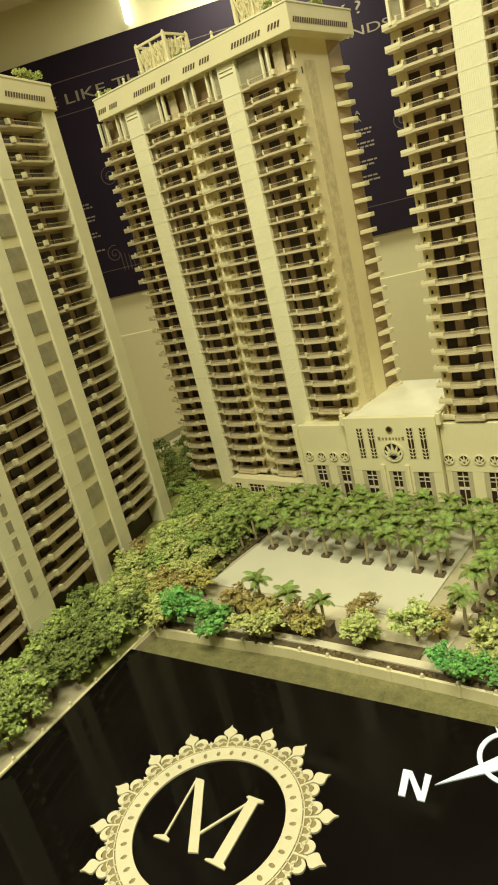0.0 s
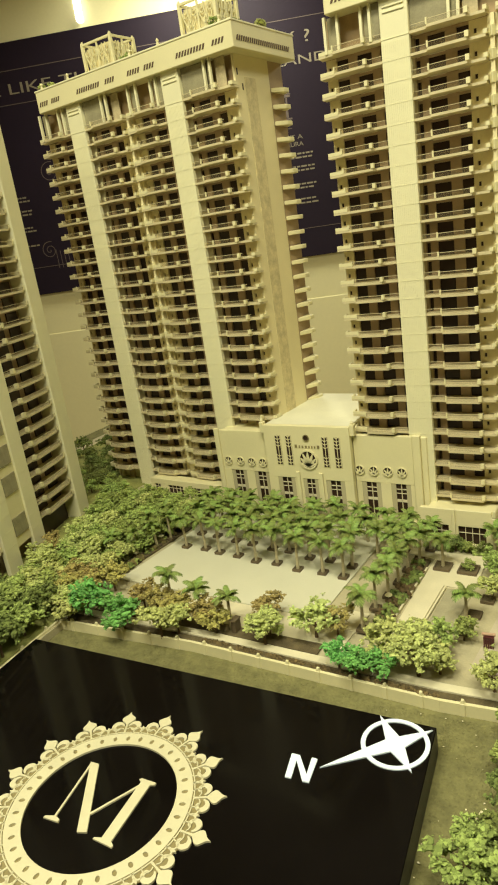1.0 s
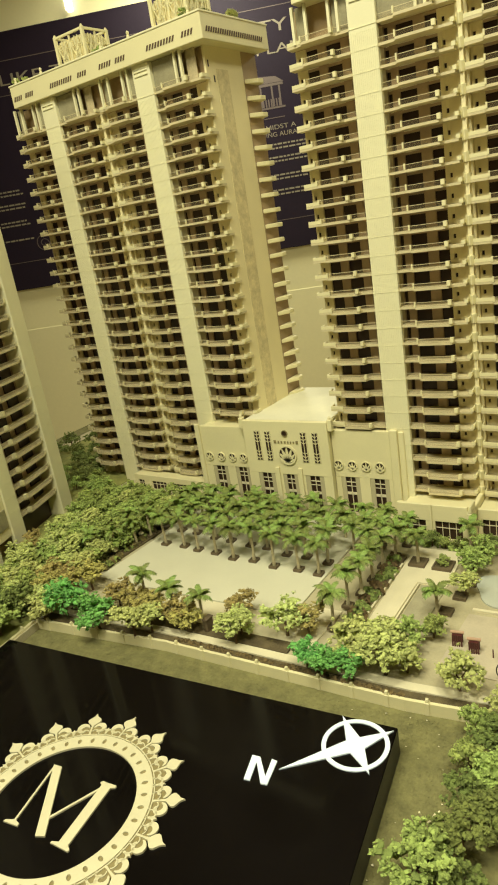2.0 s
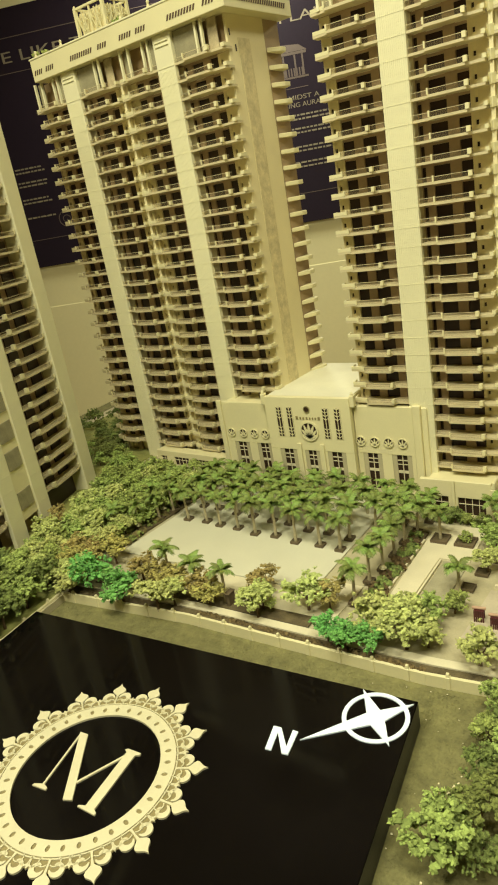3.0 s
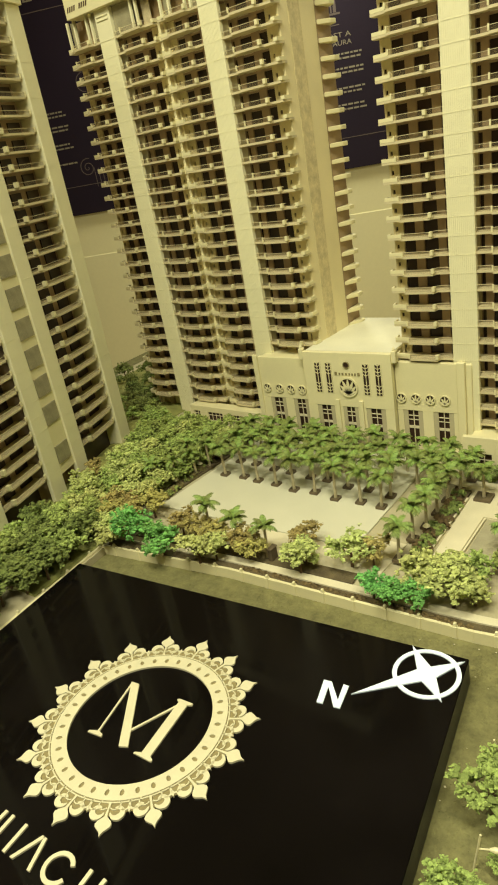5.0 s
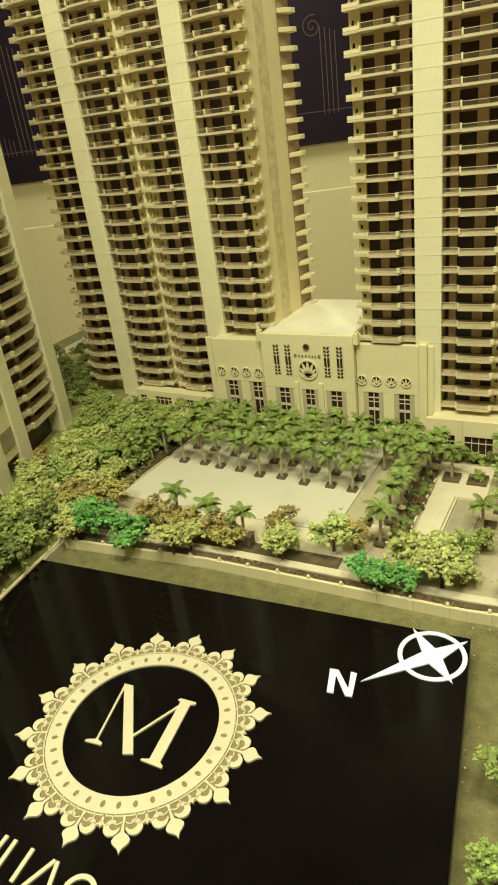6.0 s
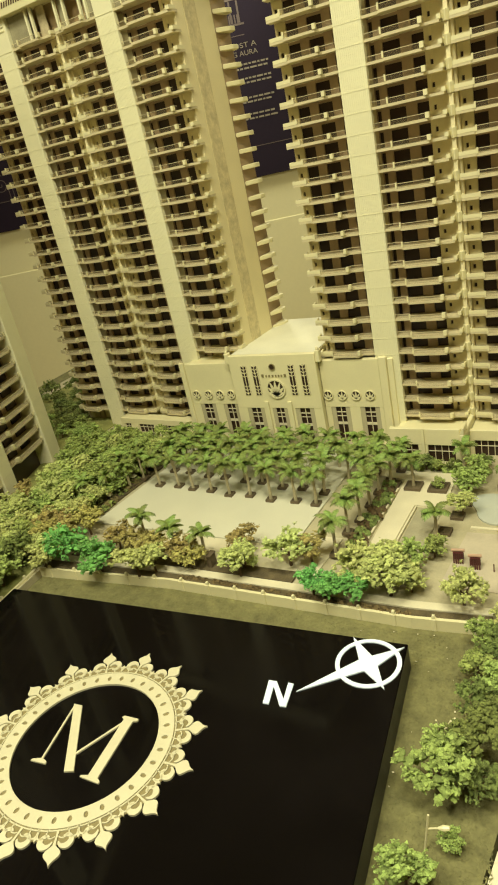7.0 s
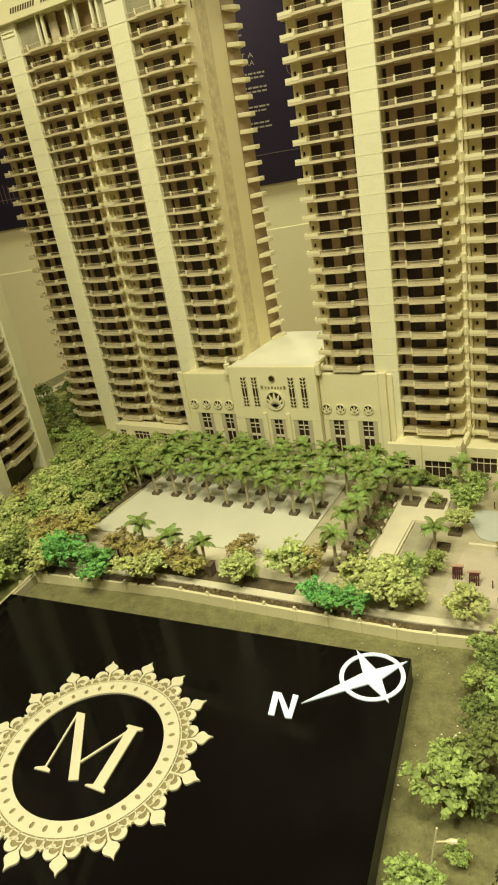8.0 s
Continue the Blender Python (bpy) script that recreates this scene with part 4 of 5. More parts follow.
# the developer's name on the board, as plain slim bars and rings
def name_shape(pieces):
    t = thing("name_shape", "pale gold raised bars of the board lettering", "lettering", pose(0, 0, BZ), group="board lettering")
    for pts in pieces:
        bm = B()
        prism(bm, pts, 0.0, 0.0020)
        part("bar", bm, GOLD, t)


def slim_bar(x0, x1, w=0.0040, y0=-0.9125, y1=-0.8835):
    return [(x0 - w / 2, y0), (x0 + w / 2, y0), (x1 + w / 2, y1), (x1 - w / 2, y1)]


def ring_segments(x, y, r, w, a0, a1, n=18):
    out = []
    for k in range(n):
        a, b = a0 + (a1 - a0) * k / n, a0 + (a1 - a0) * (k + 1) / n
        out.append([(x + q * math.cos(v), y + q * math.sin(v)) for q, v in ((r, a), (r, b), (r - w, b), (r - w, a))])
    return out


name_shape([slim_bar(0.0465, 0.0465), slim_bar(0.0640, 0.0640)])
name_shape([slim_bar(0.0765, 0.0745), slim_bar(0.0965, 0.0945)])
name_shape([slim_bar(0.1080, 0.1200), slim_bar(0.1330, 0.1225)])
name_shape(ring_segments(0.1560, -0.8975, 0.0155, 0.0042, 0.6, 5.9))
name_shape([slim_bar(0.1870, 0.1850), slim_bar(0.2020, 0.2020)])
name_shape([slim_bar(0.2150, 0.2240), slim_bar(0.2350, 0.2265)])


# ---- display panel on the wall ----
def wall_item(ob):
    ob.matrix_basis = WALL_AT
    return ob


def display_panel():
    t = thing("wall_display", "dark purple printed display panel on the wall", "display panel", WALL_AT)
    bm = B()
    box(bm, -3.9, 3.2, -0.034, -0.0005, 0.345, 1.845)
    part("panel_board", bm, PANEL, t, bevel=0.003)

    def bar(u0, u1, z0, z1, material=PRINT, name="printed_bar"):
        bm = B()
        box(bm, u0, u1, -0.0355, -0.0342, z0, z1)
        part(name, bm, material, t)

    def words(text, u0, u1, z, height, material=PRINT):
        data = bpy.data.curves.new("printed_text", "FONT")
        data.body, data.size, data.extrude = text, height / 0.72, 0.0006
        ob = bpy.data.objects.new("printed_text", data)
        scene.collection.objects.link(ob)
        bpy.context.view_layer.update()
        wide = ob.dimensions.x
        me = bpy.data.meshes.new_from_object(ob.evaluated_get(bpy.context.evaluated_depsgraph_get()))
        bpy.data.objects.remove(ob)
        me.materials.clear()
        me.materials.append(material)
        o = part("printed_text", me, material, t)
        o.matrix_basis = pose(u0, -0.0352, z, 90, 0, 0) @ Matrix.Diagonal(((u1 - u0) / wide, 1, 1, 1))

    words("LIVE LIKE THE", -2.17, -1.245, 1.560, 0.062)
    words("TY ?", -0.232, 0.030, 1.562, 0.066)
    words("M LANDSCAPE", -0.325, 0.46, 1.452, 0.050)
    words("AMIDST A", -0.290, -0.070, 1.046, 0.026)
    words("ANTING AURA", -0.345, -0.070, 1.006, 0.026)
    for z in (1.690, 0.518):
        bar(-3.8, 3.1, z, z + 0.004, PRINT_DIM, "rule_line")
    bar(-3.8, -1.10, 1.503, 1.507, PRINT_DIM, "rule_line")
    bar(-0.29, -0.13, 1.108, 1.112, PRINT_DIM, "rule_line")
    for left, right, rows in ((-0.305, -0.015, (0.958, 0.936, 0.884, 0.862, 0.782, 0.760, 0.694, 0.670)), (-2.060, -1.862, (0.958, 0.936, 0.876, 0.854, 0.772, 0.750, 0.658))):
        for z in rows:
            u = left
            while u < right - 0.015:
                w = rnd.uniform(0.012, 0.040)
                bar(u, min(u + w, right), z, z + 0.0095, PRINT)
                u += w + 0.0065
    # little pavilion drawing
    bar(-0.300, -0.120, 1.284, 1.298, PRINT_DIM, "pavilion_eave")
    bar(-0.300, -0.120, 1.160, 1.170, PRINT_DIM, "pavilion_step")
    for u in (-0.285, -0.262, -0.195, -0.150):
        bar(u, u + 0.010, 1.172, 1.282, PRINT_DIM, "pavilion_column")
    for i in range(9):
        bar(-0.285 + i * 0.016, -0.277 + i * 0.016, 1.172, 1.214, PRINT_DIM, "pavilion_rail")
    bm = B()
    prism_xz(bm, [(-0.305, 1.300), (-0.115, 1.300), (-0.160, 1.332), (-0.275, 1.344)], -0.0355, -0.0342)
    part("pavilion_roof", bm, PRINT_DIM, t)

    # column drawings: volute and flutes
    def volute(u, z, s):
        bm = B()
        pts = []
        for i in range(40):
            a = i * 0.30
            r = s * (0.075 - 0.0018 * i)
            pts.append((u + r * math.cos(a + 1.2), z + r * math.sin(a + 1.2)))
        for (xa, za), (xb, zb) in zip(pts, pts[1:]):
            d = Vector((xb - xa, zb - za)).normalized() * 0.0022
            prism_xz(bm, [(xa + d.y, za - d.x), (xb + d.y, zb - d.x), (xb - d.y, zb + d.x), (xa - d.y, za + d.x)], -0.0355, -0.0342)
        part("volute_line", bm, PRINT_DIM, t)
        for i in range(4):
            bar(u + 0.05 * s + i * 0.035 * s, u + 0.055 * s + i * 0.035 * s, 0.50, z - 0.01 * i, PRINT_DIM, "flute_line")

    volute(0.165, 0.955, 0.80)
    volute(-1.690, 1.09, 0.85)
    volute(-1.800, 0.620, 0.75)


display_panel()

bm = B()
box(bm, -1.328, -1.292, -0.05, -0.001, 1.875, 2.14)
wall_item(solid("wall_light", bm, LAMP_GLOW, "glowing white vertical tube light above the panel", "light", bevel=0.006))


# ---- trees, palms and shrubs ----
def crown_mesh(name, seed, material, tufts=160, flat=0.82):
    """Ragged clumps of torn foam round the limbs' ends, with gaps between them and loose flakes."""
    g = random.Random(seed)
    verts, faces = [], []
    ico = bmesh.new()
    bmesh.ops.create_icosphere(ico, subdivisions=1, radius=1.0)
    ico_v = [v.co.copy() for v in ico.verts]
    ico_f = [[v.index for v in f.verts] for f in ico.faces]
    ico.free()
    lobes = [(Vector((0, 0, 0.05)), 0.42), (Vector((0.1, -0.1, 0.50)), 0.28)]
    for i in range(9):
        a = i * 2 * math.pi / 9 + g.uniform(-0.4, 0.4)
        d = g.uniform(0.42, 0.78)
        lobes.append((Vector((d * math.cos(a), d * math.sin(a), g.uniform(-0.36, 0.44))), g.uniform(0.22, 0.36)))

    def lump(c, r):
        s = Vector((g.uniform(0.7, 1.4), g.uniform(0.7, 1.4), g.uniform(0.55, 1.0))) * r
        k0 = len(verts)
        for co in ico_v:
            k = g.uniform(0.50, 1.35)
            verts.append((co.x * s.x * k + c.x, co.y * s.y * k + c.y, (co.z * s.z * k + c.z) * flat))
        faces.extend([k0 + i for i in f] for f in ico_f)

    for c, r in lobes:
        lump(c, r * 0.62)
    for i in range(tufts):
        c, r = lobes[g.randrange(len(lobes))]
        d = Vector((g.gauss(0, 1), g.gauss(0, 1), g.gauss(0.35, 1))).normalized()
        p = c + d * r * g.uniform(0.75, 1.25)
        size = g.uniform(0.05, 0.125)
        lump(p, size)
        for q in range(5):
            e = (d + Vector((g.gauss(0, 0.7), g.gauss(0, 0.7), g.gauss(0.1, 0.7)))).normalized()
            o = p + e * size * g.uniform(0.9, 1.7)
            nrm = (e * 0.8 + Vector((g.gauss(0, 0.5), g.gauss(0, 0.5), 0.8))).normalized()
            u = nrm.orthogonal().normalized()
            v = nrm.cross(u)
            w = size * g.uniform(0.38, 0.85)
            k0 = len(verts)
            verts.append((o.x, o.y, o.z * flat))
            for j in range(5):
                a = j * 2 * math.pi / 5 + g.uniform(-0.4, 0.4)
                k = o + u * w * math.cos(a) * g.uniform(0.4, 1.25) + v * w * math.sin(a) * g.uniform(0.4, 1.25) - nrm * w * g.uniform(0.0, 0.6)
                verts.append((k.x, k.y, k.z * flat))
            faces.extend((k0, k0 + 1 + j, k0 + 1 + (j + 1) % 5) for j in range(5))
    me = bpy.data.meshes.new(name)
    me.from_pydata(verts, [], faces)
    me.materials.append(material)
    return me


def trunk_mesh(seed):
    g = random.Random(seed)
    bm = B()
    tube(bm, [(0, 0, -0.02), (0.02, 0.01, 0.5), (0.0, 0.03, 1.0)], [0.085, 0.06, 0.05], 6)
    for i in range(4):
        a = i * 1.57 + g.uniform(-0.4, 0.4)
        tube(bm, [(0.01, 0.02, 0.75), (0.22 * math.cos(a), 0.22 * math.sin(a), 1.15), (0.42 * math.cos(a), 0.42 * math.sin(a), 1.5)], [0.045, 0.03, 0.012], 5)
    return mesh_of("trunk", bm, BARK)


CROWNS = {(c, i): crown_mesh("crown", 11 + i * 7 + sum(map(ord, c)), LEAF[c]) for c in ("mid", "lime", "teal", "olive", "dark") for i in range(4)}
TRUNKS = [trunk_mesh(3 + i) for i in range(3)]
TREE_WORDS = {"mid": "mid-green foam model tree in the garden", "lime": "pale lime-green foam model tree in the garden", "teal": "bright emerald foam model tree by the boundary wall", "olive": "olive-brown foam model tree in the garden", "dark": "dark green foam model tree beside the towers"}


def tree(x, y, r, colour, z=0.0, height=None):
    """r: radius of the crown; height: of its middle over the ground."""
    height = height or r * 1.05
    t = thing("tree", TREE_WORDS[colour], "tree", pose(x, y, z, 0, 0, rnd.uniform(0, 360)), group=colour + " trees")
    o = part("trunk", TRUNKS[rnd.randrange(3)], BARK, t)
    o.scale = (r * 0.9, r * 0.9, height * 0.66)
    o = part("crown", CROWNS[colour, rnd.randrange(4)], LEAF[colour], t)
    o.location = (0, 0, height)
    o.scale = (r * rnd.uniform(0.9, 1.08), r * rnd.uniform(0.9, 1.08), r * rnd.uniform(0.88, 1.1))
    return t


def frond_mesh(seed):
    """An arching rib with close drooping leaflets on both sides."""
    g = random.Random(seed)
    bm = B()
    n = 12
    droop = g.uniform(0.62, 0.98)
    rib = [Vector((i / n - 0.12 * (i / n) ** 2, 0, 0.66 * i / n - droop * (i / n) ** 2)) for i in range(n + 1)]
    for side in (-1, 1):
        for i in range(n):
            s = (i + 0.5) / n
            w = 0.21 * math.sin(math.pi * min(1, 0.14 + 0.80 * s)) ** 0.7 * g.uniform(0.85, 1.1)
            a, b = rib[i], rib[i + 1]
            d = b - a
            tip = (a + b) / 2 + d * 1.3 + Vector((0, side * w, -w * 0.55))
            bm.faces.new([bm.verts.new(v) for v in (a, b + d * 0.25, tip + d * 0.30, tip - d * 0.45)])
    me = bpy.data.meshes.new("frond")
    bm.to_mesh(me)
    bm.free()
    me.materials.append(LEAF["palm"])
    return me


FRONDS = [frond_mesh(40 + i) for i in range(5)]
bm = B()
tube(bm, [(0, 0, 0), (0.0005, 0, 0.3), (0.0008, 0.0004, 0.7), (0, 0.0008, 1.0)], [0.0031, 0.0025, 0.0022, 0.0023], 7)
PALM_TRUNK = mesh_of("trunk", bm, PALM_BARK)


def palm(x, y, h=0.048, spread=0.024, z=0.003, n=17):
    t = thing("palm_tree", "green model palm with drooping fronds and pale trunk", "palm tree", pose(x, y, z, rnd.uniform(-3, 3), rnd.uniform(-3, 3), rnd.uniform(0, 360)), group="palms")
    o = part("trunk", PALM_TRUNK, PALM_BARK, t)
    o.scale = (1, 1, h)
    for i in range(n):
        f = part("frond", FRONDS[rnd.randrange(5)], LEAF["palm"], t)
        up = i % 3 == 2
        s = spread * rnd.uniform(0.82, 1.12)
        f.matrix_basis = pose(0, 0.0008, h, 0, rnd.uniform(-50, -28) if up else rnd.uniform(-22, 14), i * 360 / n + rnd.uniform(-14, 14)) @ Matrix.Diagonal((s, s * 1.15, s, 1))
    return t


bm = B()
for x0, x1, y0, y1 in ((-0.0075, 0.0075, -0.0075, -0.0062), (-0.0075, 0.0075, 0.0062, 0.0075), (-0.0075, -0.0062, -0.0061, 0.0061), (0.0062, 0.0075, -0.0061, 0.0061)):
    box(bm, x0, x1, y0, y1, 0.0, 0.0045)
PLANTER = mesh_of("planter_box", bm, TERRA)
bm = B()
box(bm, -0.006, 0.006, -0.006, 0.006, 0.0, 0.0034)
PLANTER_SOIL = mesh_of("planter_soil", bm, SOIL)


def planter(x, y, z=0.003, s=1.0):
    t = thing("planter", "square brown planter box round a palm trunk", "planter", pose(x, y, z), group="planters")
    for nm, me in (("box", PLANTER), ("soil", PLANTER_SOIL)):
        part(nm, me, TERRA, t).scale = (s, s, 1)


for row, (y, slope, x0, x1, n, h) in enumerate(((-0.197, 0.065, -0.180, 0.156, 9, 0.060), (-0.142, 0.110, -0.181, 0.156, 9, 0.057), (-0.102, 0.090, -0.200, 0.180, 9, 0.049), (-0.066, 0.070, -0.215, 0.195, 9, 0.042), (-0.030, 0.040, -0.225, 0.215, 10, 0.036))):
    for i in range(n):
        x = x0 + (x1 - x0) * i / (n - 1) + rnd.uniform(-0.004, 0.004)
        yy = y - slope * (x + 0.18) + rnd.uniform(-0.004, 0.004)
        palm(x, yy, h * rnd.uniform(0.94, 1.08), 0.0255 * rnd.uniform(0.92, 1.1))
        if row < 2:
            planter(x, yy)
for x, y, h in ((0.239, -0.345, 0.058), (0.237, -0.289, 0.057), (0.244, -0.253, 0.055), (0.246, -0.211, 0.054), (0.247, -0.170, 0.054), (0.255, -0.133, 0.052), (0.296, -0.141, 0.052), (0.215, -0.150, 0.050), (0.222, -0.108, 0.050), (0.262, -0.092, 0.050), (0.364, -0.080, 0.046), (0.442, -0.141, 0.048)):
    palm(x, y, h, 0.0250)
    planter(x, y, 0.0042 if x < 0.28 else 0.0024, 1.75 if abs(x - 0.296) < 0.001 else 1.0)
for x, y, h in ((-0.072, -0.385, 0.062), (-0.004, -0.395, 0.054), (0.054, -0.404, 0.054), (0.363, -0.272, 0.040)):
    palm(x, y, h, 0.0250, 0.002, 13)
planter(0.336, -0.140, 0.0024, 2.0)
for x, y in ((0.372, -0.257), (0.381, -0.214), (0.367, -0.300), (0.386, -0.174)):
    planter(x, y, 0.0002, 1.25)

for x, y in ((-0.262, -0.142), (-0.275, -0.186), (-0.238, -0.215), (-0.252, -0.255), (-0.284, -0.284), (-0.230, -0.180)):
    palm(x, y, 0.050, 0.0225, 0.003, 12)
    planter(x, y, 0.0040)

# trees picked out one by one along the boundary
for x, y, r, c in (
    (-0.192, -0.446, 0.031, "teal"), (-0.155, -0.436, 0.020, "teal"), (-0.108, -0.458, 0.027, "teal"), (-0.038, -0.455, 0.027, "lime"), (-0.018, -0.438, 0.022, "lime"),
    (0.012, -0.412, 0.024, "olive"), (0.036, -0.418, 0.021, "olive"), (-0.040, -0.408, 0.024, "olive"), (-0.085, -0.402, 0.023, "olive"), (-0.118, -0.398, 0.022, "olive"),
    (0.094, -0.362, 0.023, "olive"), (0.122, -0.420, 0.025, "lime"), (0.118, -0.398, 0.021, "lime"), (0.182, -0.378, 0.028, "lime"), (0.210, -0.366, 0.023, "olive"),
    (0.240, -0.432, 0.021, "teal"), (0.268, -0.438, 0.022, "teal"), (0.296, -0.430, 0.020, "teal"), (0.298, -0.398, 0.030, "lime"), (0.338, -0.408, 0.031, "lime"),
    (0.362, -0.396, 0.019, "lime"), (0.352, -0.352, 0.022, "mid"), (0.322, -0.362, 0.020, "lime"), (0.430, -0.410, 0.025, "lime"), (0.372, -0.318, 0.017, "mid"), (0.336, -0.140, 0.010, "mid"),
    (0.384, -0.150, 0.020, "mid"), (0.386, -0.112, 0.022, "mid"), (0.388, -0.212, 0.018, "lime"), (0.46, -0.255, 0.015, "olive"),
    (0.392, -0.066, 0.013, "dark"), (0.300, -0.078, 0.014, "dark"), (0.322, -0.080, 0.010, "mid"), (0.276, -0.074, 0.013, "mid"), (0.346, -0.078, 0.010, "dark"),
):
    tree(x, y, r * 1.22, c, 0.001)
# the grove beside the plaza
g = random.Random(21)


def facade_x(y):
    """Where the angled tower's front stands at this y."""
    return -0.525 - 0.30 * (y + 0.10)


spots = []
for i in range(5000):
    x, y = g.uniform(-0.52, -0.19), g.uniform(-0.475, -0.040)
    if x > -0.250 + 0.10 * (y + 0.34) - (0.0 if y > -0.36 else -0.05):
        continue
    if x < facade_x(y) + (0.028 if y < -0.30 else 0.055) and y < -0.05:
        continue
    if all((x - a) ** 2 + (y - b) ** 2 > 0.030 ** 2 for a, b in spots):
        spots.append((x, y))
for x, y in spots:
    c = g.choice(("mid", "mid", "mid", "lime", "mid", "mid")) if y > -0.27 else g.choice(("lime", "olive", "mid", "lime", "lime", "mid"))
    tree(x, y, g.uniform(0.024, 0.031), c, 0.001)
spots = []
for i in range(3000):
    x, y = g.uniform(-0.49, -0.236), g.uniform(-0.88, -0.468)
    if x < facade_x(y) + 0.026:
        continue
    if all((x - a) ** 2 + (y - b) ** 2 > 0.034 ** 2 for a, b in spots):
        spots.append((x, y))
for x, y in spots:
    tree(x, y, g.uniform(0.034, 0.041), g.choice(("mid", "dark", "dark", "mid", "dark")), 0.0)
for x, y, r, c in ((-0.77, 0.16, 0.028, "dark"), (-0.73, 0.20, 0.030, "dark"), (-0.68, 0.17, 0.028, "mid"), (-0.64, 0.03, 0.020, "dark"), (-0.69, 0.06, 0.020, "dark"), (-0.60, -0.02, 0.022, "mid"), (-0.56, 0.0, 0.020, "mid"), (-0.50, -0.015, 0.022, "mid"), (-0.62, 0.19, 0.026, "dark"), (-0.80, 0.09, 0.026, "dark"), (-0.74, 0.13, 0.024, "dark"), (-0.70, 0.115, 0.022, "dark"), (-0.63, 0.10, 0.020, "dark"), (-0.60, 0.055, 0.018, "dark"), (-0.66, -0.01, 0.022, "mid"), (-0.72, 0.02, 0.024, "dark"), (-0.53, 0.012, 0.017, "mid"), (-0.85, 0.16, 0.03, "dark"), (-0.88, 0.24, 0.03, "dark"), (-0.80, 0.26, 0.03, "dark"), (-0.70, 0.28, 0.03, "dark"), (-0.625, 0.135, 0.030, "dark"), (-0.665, 0.10, 0.030, "dark"), (-0.605, 0.02, 0.026, "dark"), (-0.575, 0.03, 0.022, "mid"), (-0.65, 0.055, 0.028, "dark"), (-0.655, 0.225, 0.030, "dark"), (-0.60, 0.24, 0.030, "dark"), (-0.76, 0.05, 0.03, "dark"), (-0.68, 0.02, 0.026, "mid")):
    tree(x, y, r, c)
# trees along the grass strip
for x, y, r, c in ((0.484, -0.432, 0.024, "lime"), (0.462, -0.462, 0.022, "mid"), (0.488, -0.485, 0.026, "dark"), (0.466, -0.512, 0.022, "mid"), (0.494, -0.530, 0.026, "mid"), (0.476, -0.560, 0.026, "dark"), (0.502, -0.578, 0.024, "dark"), (0.482, -0.606, 0.028, "dark"), (0.458, -0.655, 0.034, "mid"), (0.453, -0.748, 0.027, "mid"), (0.490, -0.650, 0.024, "dark"), (0.478, -0.806, 0.030, "mid"), (0.500, -0.800, 0.020, "mid"), (0.512, -0.47, 0.022, "mid"), (0.520, -0.53, 0.022, "mid"), (0.500, -0.445, 0.024, "dark"), (0.470, -0.635, 0.020, "mid"), (0.478, -0.702, 0.012, "mid")):
    tree(x, y, r, c, -0.0135, r * 1.3)


def low_shrubs(label, x0, x1, y0, y1, z, colours, n, seed, size=1.0):
    """A bed of small clumps that nobody could count."""
    g = random.Random(seed)
    for c in colours:
        bm = B()
        for i in range(n):
            x, y, r = g.uniform(x0, x1), g.uniform(y0, y1), g.uniform(0.004, 0.008) * size
            for j in range(22):
                d = Vector((g.gauss(0, 1), g.gauss(0, 1), abs(g.gauss(0, 1)))).normalized()
                p = Vector((x, y, z)) + d * r
                nrm = (d + Vector((g.gauss(0, 0.5), g.gauss(0, 0.5), 0.3))).normalized()
                u = nrm.orthogonal().normalized()
                v = nrm.cross(u)
                s = r * 0.55
                rim = [bm.verts.new(p + u * s * math.cos(k * 1.257) * g.uniform(0.5, 1.2) + v * s * math.sin(k * 1.257) * g.uniform(0.5, 1.2)) for k in range(5)]
                bm.faces.new(rim)
        me = bpy.data.meshes.new("shrubs")
        bm.to_mesh(me)
        bm.free()
        me.materials.append(LEAF[c])
        tagged(new("shrubs", me), label, "shrubs", kind="stuff")


low_shrubs("low green shrubs in the walkway bed", 0.248, 0.268, -0.32, -0.13, 0.004, ("dark", "brown"), 44, 5)
low_shrubs("low brown shrubs along the plaza edge", -0.256, -0.234, -0.33, -0.10, 0.004, ("brown", "dark"), 36, 6)
low_shrubs("clipped dark hedge behind the boundary wall", 0.02, 0.37, -0.4410, -0.4370, 0.0010, ("brown",), 170, 15, 0.55)
low_shrubs("low shrubs in front of the lobby", -0.20, 0.225, -0.03, -0.008, 0.003, ("mid", "dark"), 60, 9)


low_shrubs("low green shrubs below the podium wall", 0.240, 0.400, -0.080, -0.062, 0.002, ("mid", "dark"), 26, 19)


# small shrubs on the roofs
for x, y, r, c in ((-0.125, 0.030, 0.013, "mid"), (-0.085, 0.020, 0.008, "olive"), (0.106, 0.012, 0.012, "mid"), (0.135, 0.120, 0.011, "lime"), (0.146, 0.100, 0.010, "lime"), (-0.352, 0.0, 0.010, "lime"), (-0.335, 0.012, 0.009, "lime"), (-0.23, 0.02, 0.008, "mid"), (0.125, 0.05, 0.012, "dark")):
    p = T2_AT @ Vector((x, y, 0))
    tree(p.x, p.y, r, c, ROOF - 0.0005, r * 0.8)
for d in (0.014, 0.036, 0.058):
    p = T1_AT @ Vector((-d, 0.010, 0))
    tree(p.x, p.y, 0.0155, "lime", ROOF1 - 0.0005, 0.014)


